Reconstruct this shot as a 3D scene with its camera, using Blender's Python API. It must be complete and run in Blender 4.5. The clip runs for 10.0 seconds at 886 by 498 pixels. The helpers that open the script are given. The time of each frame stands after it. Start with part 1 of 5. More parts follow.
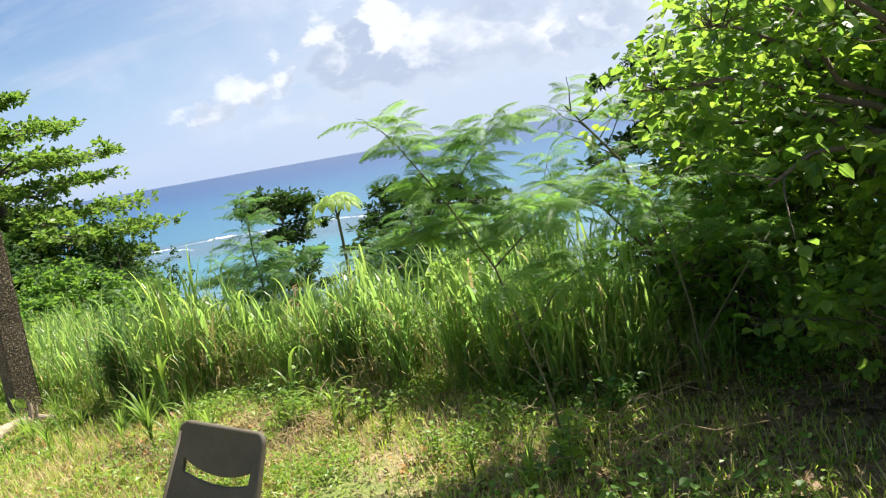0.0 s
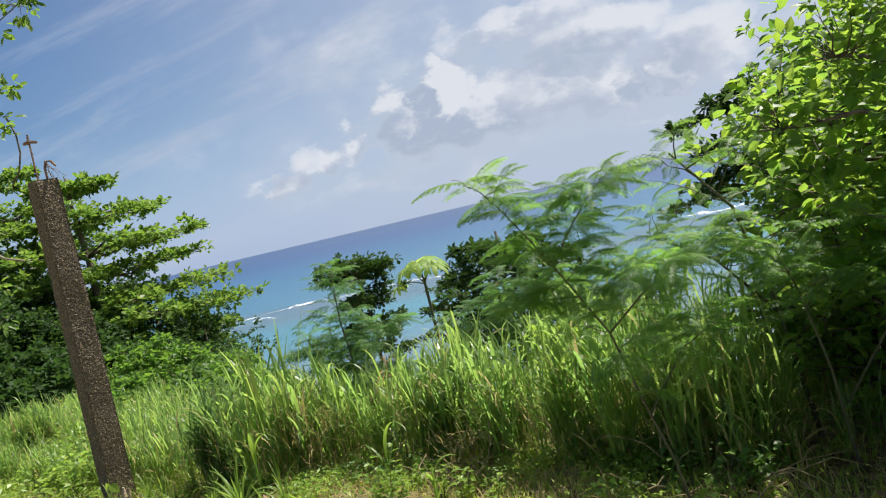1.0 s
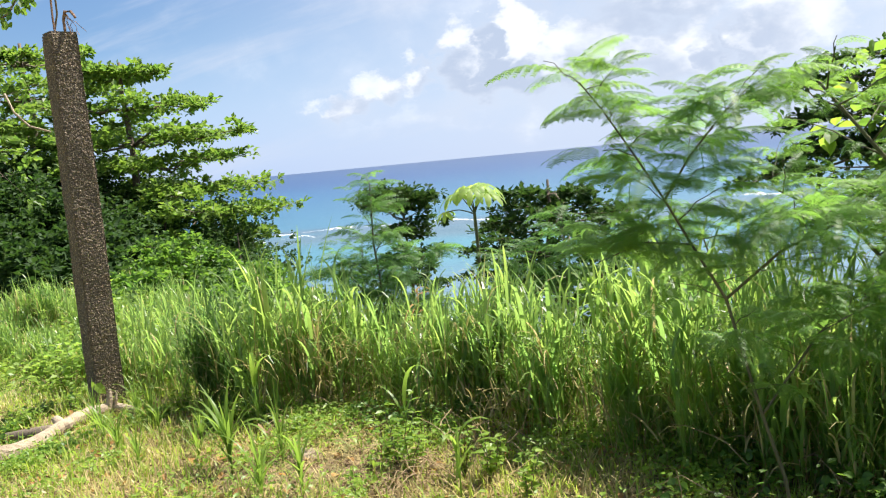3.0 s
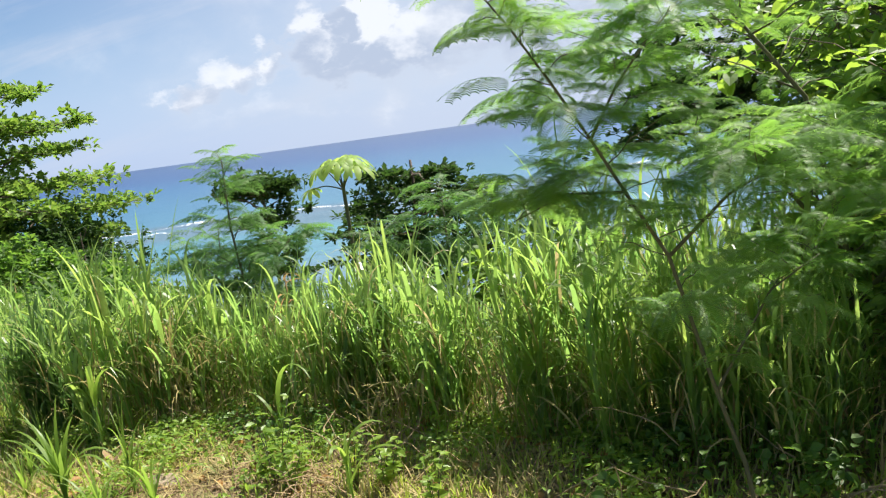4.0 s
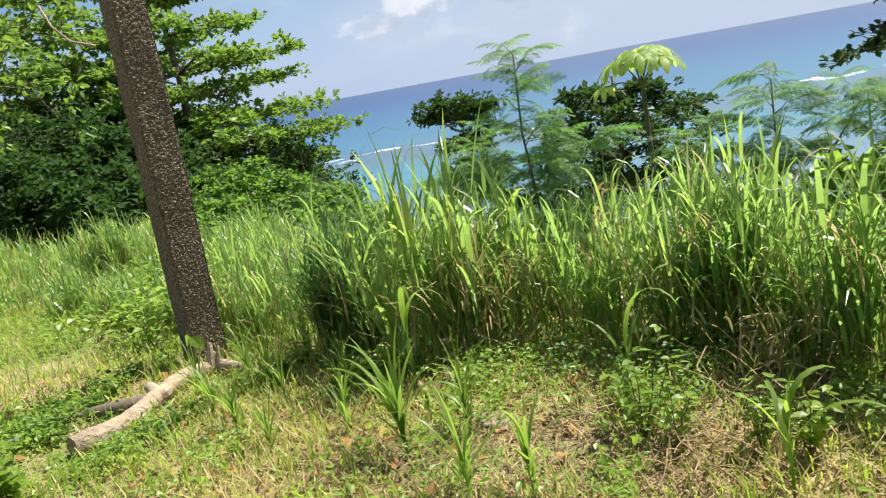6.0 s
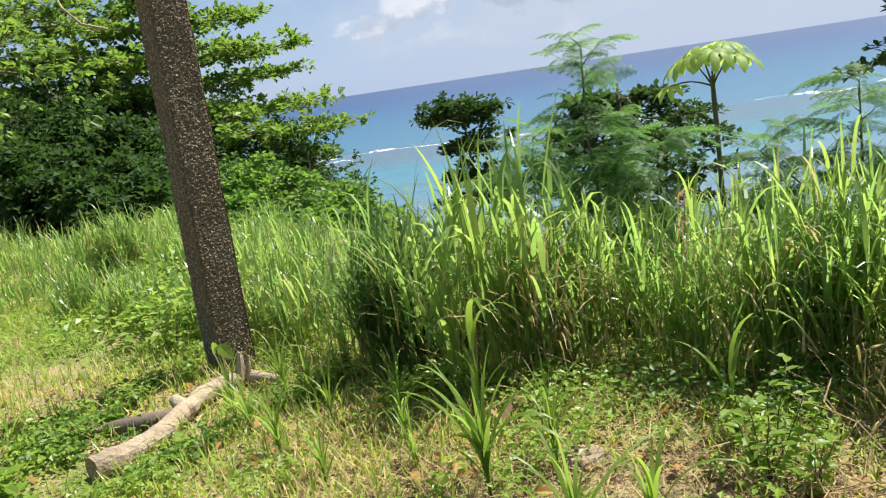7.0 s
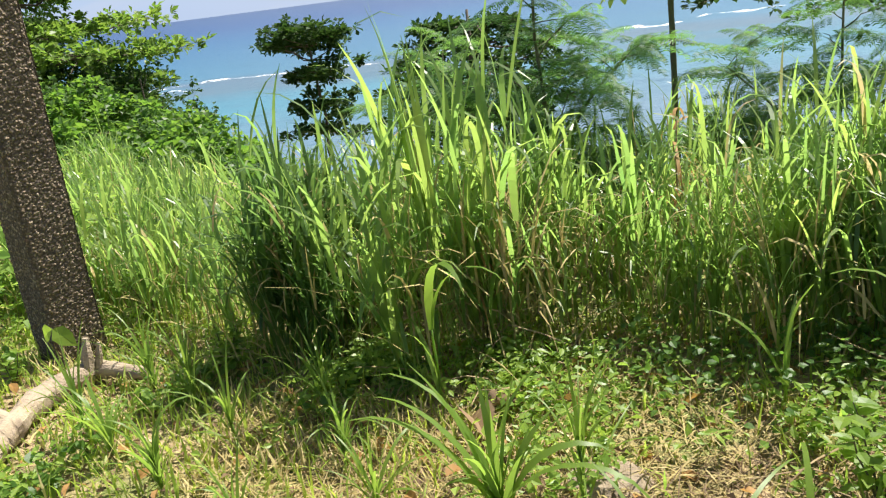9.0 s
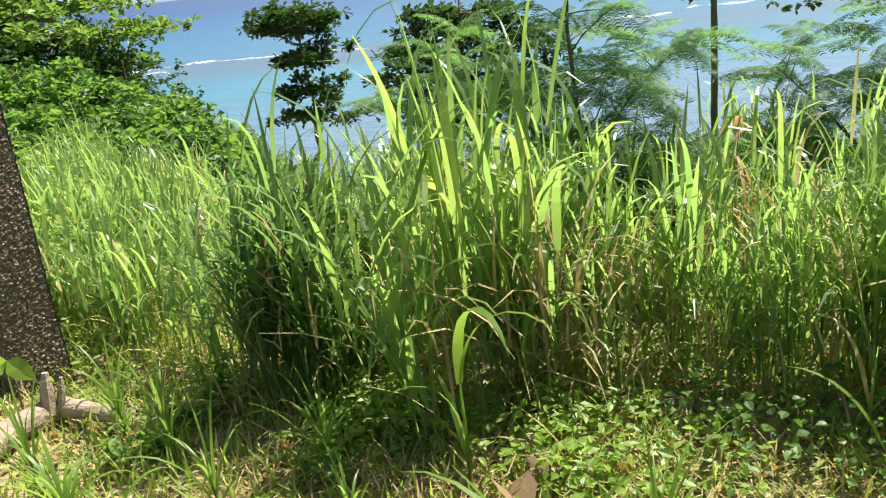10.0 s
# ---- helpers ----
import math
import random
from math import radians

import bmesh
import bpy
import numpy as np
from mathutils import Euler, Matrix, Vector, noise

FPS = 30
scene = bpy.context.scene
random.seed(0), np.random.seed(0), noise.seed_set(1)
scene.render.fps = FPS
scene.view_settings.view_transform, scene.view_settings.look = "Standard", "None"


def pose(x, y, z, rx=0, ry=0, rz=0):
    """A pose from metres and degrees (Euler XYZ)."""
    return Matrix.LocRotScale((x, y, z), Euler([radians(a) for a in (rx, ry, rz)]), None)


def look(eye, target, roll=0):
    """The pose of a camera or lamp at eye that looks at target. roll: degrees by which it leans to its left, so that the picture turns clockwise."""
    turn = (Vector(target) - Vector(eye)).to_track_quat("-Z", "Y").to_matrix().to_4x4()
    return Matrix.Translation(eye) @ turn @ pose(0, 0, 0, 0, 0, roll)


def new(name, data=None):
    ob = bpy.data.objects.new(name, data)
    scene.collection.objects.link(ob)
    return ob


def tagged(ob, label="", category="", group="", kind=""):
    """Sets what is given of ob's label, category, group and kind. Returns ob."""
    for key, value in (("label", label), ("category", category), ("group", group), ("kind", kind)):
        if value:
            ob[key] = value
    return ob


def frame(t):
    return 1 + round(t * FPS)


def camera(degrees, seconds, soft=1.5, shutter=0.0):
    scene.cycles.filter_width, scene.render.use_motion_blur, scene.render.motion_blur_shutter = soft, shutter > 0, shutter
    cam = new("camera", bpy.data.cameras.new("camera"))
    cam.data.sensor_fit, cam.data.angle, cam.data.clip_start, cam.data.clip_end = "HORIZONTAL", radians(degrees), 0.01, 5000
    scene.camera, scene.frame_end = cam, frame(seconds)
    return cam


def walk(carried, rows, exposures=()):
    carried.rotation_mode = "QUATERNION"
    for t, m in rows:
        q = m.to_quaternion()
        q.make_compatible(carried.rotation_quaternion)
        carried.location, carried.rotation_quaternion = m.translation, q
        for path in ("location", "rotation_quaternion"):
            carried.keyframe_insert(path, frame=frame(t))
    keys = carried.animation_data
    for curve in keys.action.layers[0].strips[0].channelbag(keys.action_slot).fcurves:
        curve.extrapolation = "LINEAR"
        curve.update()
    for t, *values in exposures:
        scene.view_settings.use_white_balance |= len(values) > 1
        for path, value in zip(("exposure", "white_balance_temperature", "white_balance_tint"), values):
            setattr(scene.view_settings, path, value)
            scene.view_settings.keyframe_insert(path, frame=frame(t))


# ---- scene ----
cam = camera(57.1, 10.0, 1.2)
PATH = [
    (0, (0.376, 0.745, 1.866), (0.187, 2.716, 1.588), -10.1),
    (0.5, (0.285, 0.914, 1.891), (-0.021, 2.887, 1.766), -12.2),
    (1, (0.211, 1.045, 1.899), (-0.131, 3.013, 1.798), -13.3),
    (1.5, (0.178, 1.263, 1.808), (-0.321, 3.193, 1.643), -7.7),
    (2, (0.178, 1.463, 1.82), (-0.191, 3.415, 1.588), -5.5),
    (2.5, (0.062, 1.683, 1.77), (-0.303, 3.633, 1.519), -6.0),
    (2.7, (0.004, 1.775, 1.753), (-0.463, 3.706, 1.521), -5.4),
    (3.8, (-0.204, 2.551, 1.619), (-0.482, 4.517, 1.383), -6.4),
    (4, (-0.246, 2.592, 1.598), (-0.389, 4.564, 1.296), -7.9),
    (4.5, (-0.423, 2.792, 1.583), (-0.7, 4.726, 1.158), -8.5),
    (5, (-0.667, 2.931, 1.561), (-1.149, 4.827, 1.145), -6.9),
    (5.5, (-0.962, 3.056, 1.549), (-1.51, 4.934, 1.133), -9.3),
    (6, (-1.19, 3.231, 1.502), (-1.786, 5.096, 1.091), -10.4),
    (6.2, (-1.283, 3.36, 1.495), (-1.925, 5.209, 1.083), -9.9),
    (7.3, (-1.779, 3.615, 1.49), (-2.306, 5.503, 1.094), -8.6),
    (7.5, (-1.837, 3.702, 1.48), (-2.329, 5.603, 1.101), -9.0),
    (8, (-1.986, 3.948, 1.43), (-2.419, 5.867, 1.07), -7.6),
    (8.5, (-2.141, 4.18, 1.397), (-2.45, 6.096, 0.915), -6.8),
    (9, (-2.278, 4.464, 1.359), (-2.491, 6.354, 0.741), -7.4),
    (9.5, (-2.338, 4.729, 1.339), (-2.604, 6.595, 0.672), -7.9),
    (10, (-2.441, 4.93, 1.36), (-2.62, 6.812, 0.708), -6.2),
]
EXPOSURES = [(0, 1.22), (0.5, 0.85), (1, 0.78), (1.5, 1.0), (2, 1.2), (2.5, 1.29), (4, 1.12), (4.5, 1.2), (5.5, 1.07), (7.5, 0.92), (8, 0.87), (9, 1.08), (10, 1.2)]
walk(cam, [(t, look(eye, target, roll)) for t, eye, target, roll in PATH], EXPOSURES)

# ---- light and sky ----
SUN = Vector((0.72, 0.69, 0.0)).normalized()
ELEV = radians(59)
sun_to = Vector((SUN.x * math.cos(ELEV), SUN.y * math.cos(ELEV), math.sin(ELEV)))
sun = new("sun", bpy.data.lights.new("sun", "SUN"))
sun.data.energy, sun.data.angle, sun.data.color = 5.0, radians(0.55), (1.0, 0.95, 0.86)
sun.matrix_world = look((0, 0, 60), Vector((0, 0, 60)) - sun_to)


def node(tree, kind, **values):
    """A node with its inputs set by name or number."""
    n = tree.nodes.new(kind)
    for key, value in values.items():
        k = int(key[1:]) if key[0] == "i" and key[1:].isdigit() else key.replace("_", " ")
        if isinstance(value, bpy.types.NodeSocket):
            tree.links.new(value, n.inputs[k])
        else:
            n.inputs[k].default_value = value
    return n


def math_node(tree, op, a, b=0.5, c=None, clamp=False):
    n = tree.nodes.new("ShaderNodeMath")
    n.operation, n.use_clamp = op, clamp
    for i, v in enumerate((a, b) if c is None else (a, b, c)):
        if isinstance(v, bpy.types.NodeSocket):
            tree.links.new(v, n.inputs[i])
        else:
            n.inputs[i].default_value = v
    return n.outputs[0]


def smooth(tree, v, lo, hi, out_lo=0.0, out_hi=1.0):
    n = tree.nodes.new("ShaderNodeMapRange")
    n.interpolation_type = "SMOOTHSTEP"
    tree.links.new(v, n.inputs[0])
    for i, x in enumerate((lo, hi, out_lo, out_hi)):
        n.inputs[i + 1].default_value = x
    return n.outputs[0]


def mix_col(tree, f, a, b, blend="MIX"):
    n = tree.nodes.new("ShaderNodeMix")
    n.data_type, n.blend_type = "RGBA", blend
    for i, v in ((0, f), (6, a), (7, b)):
        if isinstance(v, bpy.types.NodeSocket):
            tree.links.new(v, n.inputs[i])
        else:
            n.inputs[i].default_value = v if i == 0 or len(v) == 4 else (*v, 1)
    return n.outputs[2]


def ramp(tree, f, *stops):
    n = tree.nodes.new("ShaderNodeValToRGB")
    while len(n.color_ramp.elements) < len(stops):
        n.color_ramp.elements.new(0.5)
    for e, (p, c) in zip(n.color_ramp.elements, stops):
        e.position, e.color = p, (*c, 1)
    tree.links.new(f, n.inputs[0])
    return n.outputs[0]


def noise_tex(tree, vec, scale, detail=4.0, rough=0.55, distort=0.0):
    n = tree.nodes.new("ShaderNodeTexNoise")
    tree.links.new(vec, n.inputs["Vector"])
    for k, v in (("Scale", scale), ("Detail", detail), ("Roughness", rough), ("Distortion", distort)):
        n.inputs[k].default_value = v
    return n.outputs[0]


def make_sky():
    world = bpy.data.worlds.new("sky")
    scene.world = world
    world.use_nodes = True
    t = world.node_tree
    t.nodes.clear()
    sky = t.nodes.new("ShaderNodeTexSky")
    sky.sky_type, sky.sun_disc = "NISHITA", False
    sky.sun_elevation, sky.sun_rotation = ELEV, math.atan2(SUN.x, SUN.y)
    sky.air_density, sky.dust_density, sky.ozone_density = 1.0, 0.6, 2.0
    base = mix_col(t, 1.0, sky.outputs[0], (SKY_GAIN * 0.085, SKY_GAIN * 0.1, SKY_GAIN * 0.118), "MULTIPLY")
    way = t.nodes.new("ShaderNodeTexCoord").outputs["Generated"]
    sep = node(t, "ShaderNodeSeparateXYZ", i0=way)
    x, y, z = sep.outputs
    flat = math_node(t, "MAXIMUM", y, 0.05)
    az = math_node(t, "DIVIDE", x, flat)
    el = math_node(t, "DIVIDE", z, flat)

    def density(da, de):
        a = math_node(t, "ADD", az, da)
        e = math_node(t, "ADD", el, de)
        v = node(t, "ShaderNodeCombineXYZ", i0=a, i1=math_node(t, "MULTIPLY", e, 1.5), i2=0.37).outputs[0]
        total = math_node(t, "MULTIPLY_ADD", noise_tex(t, v, 6.0, 10.0, 0.55, 0.15), 0.8, 0.0)
        billow = noise_tex(t, v, 22.0, 7.0, 0.55)
        drift = noise_tex(t, node(t, "ShaderNodeVectorMath", i0=v, i1=(3.1, 1.7, 0.9)).outputs[0], 18.0, 7.0, 0.55)
        a = math_node(t, "ADD", a, math_node(t, "MULTIPLY_ADD", billow, 0.13, -0.065))
        e = math_node(t, "ADD", e, math_node(t, "MULTIPLY_ADD", drift, 0.09, -0.045))
        cover = None
        for ca, ce, ra, re, k in CLOUDS:
            u = math_node(t, "DIVIDE", math_node(t, "SUBTRACT", a, ca), ra)
            w = math_node(t, "DIVIDE", math_node(t, "SUBTRACT", e, ce), re)
            r = math_node(t, "ADD", math_node(t, "MULTIPLY", u, u), math_node(t, "MULTIPLY", w, w))
            one = math_node(t, "MULTIPLY", math_node(t, "SUBTRACT", 1.0, math_node(t, "MINIMUM", r, 1.0)), k)
            cover = one if cover is None else math_node(t, "MAXIMUM", cover, one)
        bank = math_node(t, "MULTIPLY", smooth(t, a, -0.75, -0.12), math_node(t, "MULTIPLY", smooth(t, e, 0.32, 0.15), smooth(t, e, 0.0, 0.06)))
        return math_node(t, "ADD", total, math_node(t, "ADD", math_node(t, "MULTIPLY", cover, 0.42), math_node(t, "MULTIPLY", bank, 0.29)))

    here, sunward = density(0.0, 0.0), density(0.034, 0.02)
    haze = smooth(t, el, 0.22, 0.0)
    mask = smooth(t, here, 0.46, 0.92)
    thick = smooth(t, here, 0.60, 1.0)
    lit = smooth(t, math_node(t, "SUBTRACT", here, sunward), -0.10, 0.30)
    bright = math_node(t, "ADD", lit, math_node(t, "MULTIPLY", math_node(t, "SUBTRACT", 1.0, thick), 0.42), clamp=True)
    cloud = mix_col(t, bright, (0.44, 0.51, 0.65), (0.84, 0.865, 0.92))
    streak = noise_tex(t, node(t, "ShaderNodeCombineXYZ", i0=math_node(t, "MULTIPLY", az, 0.9), i1=math_node(t, "SUBTRACT", math_node(t, "MULTIPLY", el, 7.0), math_node(t, "MULTIPLY", az, 1.2)), i2=2.1).outputs[0], 2.2, 6.0, 0.6)
    wisp = math_node(t, "MULTIPLY", smooth(t, streak, 0.5, 0.75), 0.55)
    blue = mix_col(t, math_node(t, "MULTIPLY", haze, 0.8), base, (0.44, 0.575, 0.86))
    blue = mix_col(t, wisp, blue, (0.55, 0.61, 0.74))
    blue = mix_col(t, math_node(t, "MULTIPLY", smooth(t, az, -0.75, 0.0), 0.6), blue, (0.585, 0.64, 0.755))
    whole = mix_col(t, math_node(t, "MULTIPLY", mask, 0.85), blue, cloud)
    bg = node(t, "ShaderNodeBackground", i0=whole, i1=0.54)
    out = t.nodes.new("ShaderNodeOutputWorld")
    t.links.new(bg.outputs[0], out.inputs[0])


# azimuth and elevation tangents, half extents, weight of the cumulus heads
SKY_GAIN = 0.9
CLOUDS = [(-0.130, 0.150, 0.034, 0.03, 1.2), (-0.112, 0.122, 0.04, 0.03, 1.15), (-0.08, 0.100, 0.05, 0.03, 1.1), (-0.175, 0.118, 0.055, 0.045, 1.1), (-0.15, 0.09, 0.08, 0.03, 0.9), (-0.252, 0.100, 0.036, 0.026, 0.85), (-0.30, 0.090, 0.05, 0.026, 0.75), (-0.35, 0.075, 0.05, 0.016, 0.6),
          (-0.02, 0.115, 0.07, 0.055, 0.8), (0.05, 0.10, 0.07, 0.04, 0.7), (0.139, 0.092, 0.038, 0.032, 1.0), (0.19, 0.11, 0.07, 0.05, 0.7), (0.06, 0.16, 0.10, 0.04, 0.8), (-0.02, 0.19, 0.12, 0.03, 0.7)]
make_sky()


# ---- materials ----
def material(name):
    m = bpy.data.materials.new(name)
    m.use_nodes = True
    t = m.node_tree
    t.nodes.clear()
    out = t.nodes.new("ShaderNodeOutputMaterial")
    return m, t, out


def place(t):
    return t.nodes.new("ShaderNodeNewGeometry").outputs["Position"]


def leaf_material(name, dark, light, through_col, share=0.42, gloss=0.42, dry=None, dry_share=0.0, shine=0.32, vary=0.65):
    """Leaves: varied greens from leaf to leaf, a waxy face, and light passing through."""
    m, t, out = material(name)
    geo = t.nodes.new("ShaderNodeNewGeometry")
    rnd = geo.outputs["Random Per Island"]
    patch = noise_tex(t, geo.outputs["Position"], 2.6, 3.0)
    fine = noise_tex(t, geo.outputs["Position"], 45.0, 2.0)
    f = math_node(t, "ADD", math_node(t, "MULTIPLY_ADD", rnd, vary, 0.325 - 0.5 * vary), math_node(t, "MULTIPLY_ADD", patch, 1.0, -0.28), clamp=True)
    col = mix_col(t, f, dark, light)
    col = mix_col(t, math_node(t, "MULTIPLY", fine, 0.35), col, tuple(0.6 * c for c in dark))
    thr = mix_col(t, f, (0.5 * through_col[0], 0.74 * through_col[1], 0.9 * through_col[2]), through_col)
    if dry:
        sel = smooth(t, rnd, 1.0 - dry_share - 0.01, 1.0 - dry_share + 0.01)
        col, thr = mix_col(t, sel, col, dry), mix_col(t, sel, thr, dry)
    p = node(t, "ShaderNodeBsdfPrincipled", Base_Color=col, Roughness=gloss)
    p.inputs["Specular IOR Level"].default_value = shine
    tr = node(t, "ShaderNodeBsdfTranslucent", i0=thr)
    mx = node(t, "ShaderNodeMixShader", i0=share, i1=p.outputs[0], i2=tr.outputs[0])
    t.links.new(mx.outputs[0], out.inputs[0])
    return m


def rough_material(name, stops, scale, rough=0.85, bump=0.3, bump_scale=30.0, stretch=(1, 1, 1), metal=0.0, second=None, distance=0.02):
    """A rough solid: colour by noise at two scales, and relief."""
    m, t, out = material(name)
    tc = t.nodes.new("ShaderNodeTexCoord").outputs["Object"]
    mp = node(t, "ShaderNodeMapping", Vector=tc, Scale=stretch).outputs[0]
    a = noise_tex(t, mp, scale, 6.0, 0.6)
    b = noise_tex(t, mp, bump_scale, 5.0, 0.65)
    col = ramp(t, math_node(t, "ADD", math_node(t, "MULTIPLY", a, 0.7), math_node(t, "MULTIPLY", b, 0.3)), *stops)
    if second:
        col = mix_col(t, smooth(t, noise_tex(t, mp, second[1], 3.0), 0.52, 0.68), col, second[0])
    bp = node(t, "ShaderNodeBump", Strength=bump, Distance=distance, Height=b)
    p = node(t, "ShaderNodeBsdfPrincipled", Base_Color=col, Roughness=rough, Metallic=metal, Normal=bp.outputs[0])
    t.links.new(p.outputs[0], out.inputs[0])
    return m


def pebble_material():
    """Concrete whose pebbles stand proud, each with a tone of its own, over a darker cement."""
    m, t, out = material("pebbly_concrete")
    tc = t.nodes.new("ShaderNodeTexCoord").outputs["Object"]
    cell = t.nodes.new("ShaderNodeTexVoronoi")
    cell.inputs["Scale"].default_value = 85.0
    t.links.new(tc, cell.inputs["Vector"])
    tone = node(t, "ShaderNodeSeparateColor", i0=cell.outputs["Color"]).outputs[0]
    stone = ramp(t, tone, (0.0, (0.12, 0.088, 0.058)), (0.45, (0.2, 0.148, 0.098)), (0.8, (0.28, 0.21, 0.14)), (1.0, (0.40, 0.32, 0.225)))
    grime = noise_tex(t, node(t, "ShaderNodeMapping", Vector=tc, Scale=(1, 1, 0.45)).outputs[0], 3.2, 6.0, 0.62)
    grain = noise_tex(t, tc, 150.0, 4.0, 0.6)
    cement = mix_col(t, grain, (0.06, 0.044, 0.03), (0.13, 0.098, 0.068))
    col = mix_col(t, smooth(t, cell.outputs["Distance"], 0.62, 0.38), cement, stone)
    col = mix_col(t, smooth(t, grime, 0.5, 0.72, 0.0, 0.6), col, (0.13, 0.105, 0.082))
    high = math_node(t, "ADD", smooth(t, cell.outputs["Distance"], 0.7, 0.1), math_node(t, "MULTIPLY", grain, 0.35))
    bp = node(t, "ShaderNodeBump", Strength=0.8, Distance=0.006, Height=high)
    p = node(t, "ShaderNodeBsdfPrincipled", Base_Color=col, Roughness=0.9, Normal=bp.outputs[0])
    t.links.new(p.outputs[0], out.inputs[0])
    return m


def ground_material():
    m, t, out = material("soil_and_turf")
    pos = place(t)
    big, mid, fine = noise_tex(t, pos, 0.9, 4.0), noise_tex(t, pos, 6.0, 5.0), noise_tex(t, pos, 60.0, 5.0)
    soil = ramp(t, fine, (0.25, (0.14, 0.095, 0.05)), (0.5, (0.33, 0.24, 0.13)), (0.8, (0.52, 0.41, 0.24)))
    turf = ramp(t, fine, (0.25, (0.07, 0.10, 0.022)), (0.55, (0.17, 0.205, 0.048)), (0.85, (0.31, 0.30, 0.10)))
    f = smooth(t, math_node(t, "ADD", math_node(t, "MULTIPLY", big, 0.6), math_node(t, "MULTIPLY", mid, 0.4)), 0.42, 0.56)
    col = mix_col(t, f, turf, soil)
    bp = node(t, "ShaderNodeBump", Strength=0.7, Distance=0.03, Height=fine)
    p = node(t, "ShaderNodeBsdfPrincipled", Base_Color=col, Roughness=0.95, Normal=bp.outputs[0])
    t.links.new(p.outputs[0], out.inputs[0])
    return m


def foam_material():
    """Ragged surf: white froth broken through by the water."""
    m, t, out = material("sea_foam")
    pos = place(t)
    froth = noise_tex(t, node(t, "ShaderNodeMapping", Vector=pos, Scale=(0.3, 0.14, 1)).outputs[0], 1.0, 6.0, 0.7)
    fine = noise_tex(t, pos, 0.9, 4.0, 0.6)
    p = node(t, "ShaderNodeBsdfPrincipled", Base_Color=mix_col(t, fine, (0.66, 0.70, 0.75), (0.86, 0.87, 0.89)), Roughness=0.9)
    mx = node(t, "ShaderNodeMixShader", i0=smooth(t, froth, 0.36, 0.62), i1=node(t, "ShaderNodeBsdfTransparent").outputs[0], i2=p.outputs[0])
    t.links.new(mx.outputs[0], out.inputs[0])
    return m


def sea_material():
    m, t, out = material("sea_water")
    pos = place(t)
    sep = node(t, "ShaderNodeSeparateXYZ", i0=pos)
    wob = noise_tex(t, node(t, "ShaderNodeMapping", Vector=pos, Scale=(0.005, 0.012, 1)).outputs[0], 1.0, 5.0)
    patch = noise_tex(t, node(t, "ShaderNodeMapping", Vector=pos, Scale=(0.012, 0.03, 1)).outputs[0], 1.0, 6.0, 0.65)
    d = math_node(t, "ADD", sep.outputs[1], math_node(t, "MULTIPLY", math_node(t, "SUBTRACT", wob, 0.5), 150.0))
    far = math_node(t, "LOGARITHM", math_node(t, "MAXIMUM", d, 20.0), 10.0)
    f = math_node(t, "DIVIDE", math_node(t, "SUBTRACT", far, 1.7), 2.0)
    col = ramp(t, f, (0.0, (0.15, 0.18, 0.21)), (0.2, (0.12, 0.172, 0.22)), (0.29, (0.095, 0.175, 0.235)), (0.335, (0.06, 0.185, 0.24)), (0.40, (0.055, 0.15, 0.22)),
               (0.47, (0.042, 0.13, 0.215)), (0.58, (0.026, 0.095, 0.2)), (0.70, (0.022, 0.058, 0.165)), (1.0, (0.034, 0.055, 0.135)))
    reef = math_node(t, "MULTIPLY", smooth(t, sep.outputs[1], 245.0, 285.0), smooth(t, sep.outputs[1], 350.0, 322.0))
    reef = math_node(t, "MULTIPLY", reef, smooth(t, patch, 0.30, 0.52))
    col = mix_col(t, math_node(t, "MULTIPLY", reef, 0.5), col, (0.10, 0.098, 0.112))
    dark = math_node(t, "MULTIPLY", smooth(t, patch, 0.56, 0.66), smooth(t, sep.outputs[1], 900.0, 350.0))
    col = mix_col(t, math_node(t, "MULTIPLY", dark, 0.35), col, (0.02, 0.09, 0.13))
    chop = noise_tex(t, node(t, "ShaderNodeMapping", Vector=pos, Scale=(0.25, 0.6, 1)).outputs[0], 1.0, 5.0, 0.6)
    bp = node(t, "ShaderNodeBump", Strength=0.5, Distance=0.6, Height=chop)
    swell = noise_tex(t, node(t, "ShaderNodeMapping", Vector=pos, Scale=(0.05, 0.22, 1)).outputs[0], 1.0, 4.0, 0.6)
    col = mix_col(t, smooth(t, chop, 0.48, 0.66, 0.0, 0.6), col, (0.03, 0.09, 0.125))
    col = mix_col(t, smooth(t, swell, 0.5, 0.72, 0.0, 0.5), col, (0.03, 0.085, 0.13))
    p = node(t, "ShaderNodeBsdfPrincipled", Base_Color=col, Roughness=0.35, Normal=bp.outputs[0])
    p.inputs["Specular IOR Level"].default_value = 0.3
    t.links.new(p.outputs[0], out.inputs[0])
    return m


GRASS = leaf_material("guinea_grass", (0.048, 0.098, 0.022), (0.225, 0.315, 0.075), (0.60, 0.77, 0.15), 0.49, 0.37, (0.64, 0.5, 0.24), 0.06, 0.6)
# darker greens than GRASS, for the clumps labelled dark
DARKGRASS = leaf_material("dark_grass", (0.03, 0.075, 0.02), (0.125, 0.205, 0.05), (0.36, 0.52, 0.10), 0.42, 0.38, (0.5, 0.38, 0.19), 0.07, 0.5)
TURF = leaf_material("turf_blades", (0.16, 0.25, 0.04), (0.39, 0.45, 0.075), (0.72, 0.82, 0.10), 0.45, 0.45, (0.66, 0.55, 0.25), 0.16, 0.4)
HERB = leaf_material("herb_leaves", (0.10, 0.19, 0.03), (0.30, 0.40, 0.068), (0.58, 0.74, 0.10), 0.42, 0.42, shine=0.42)
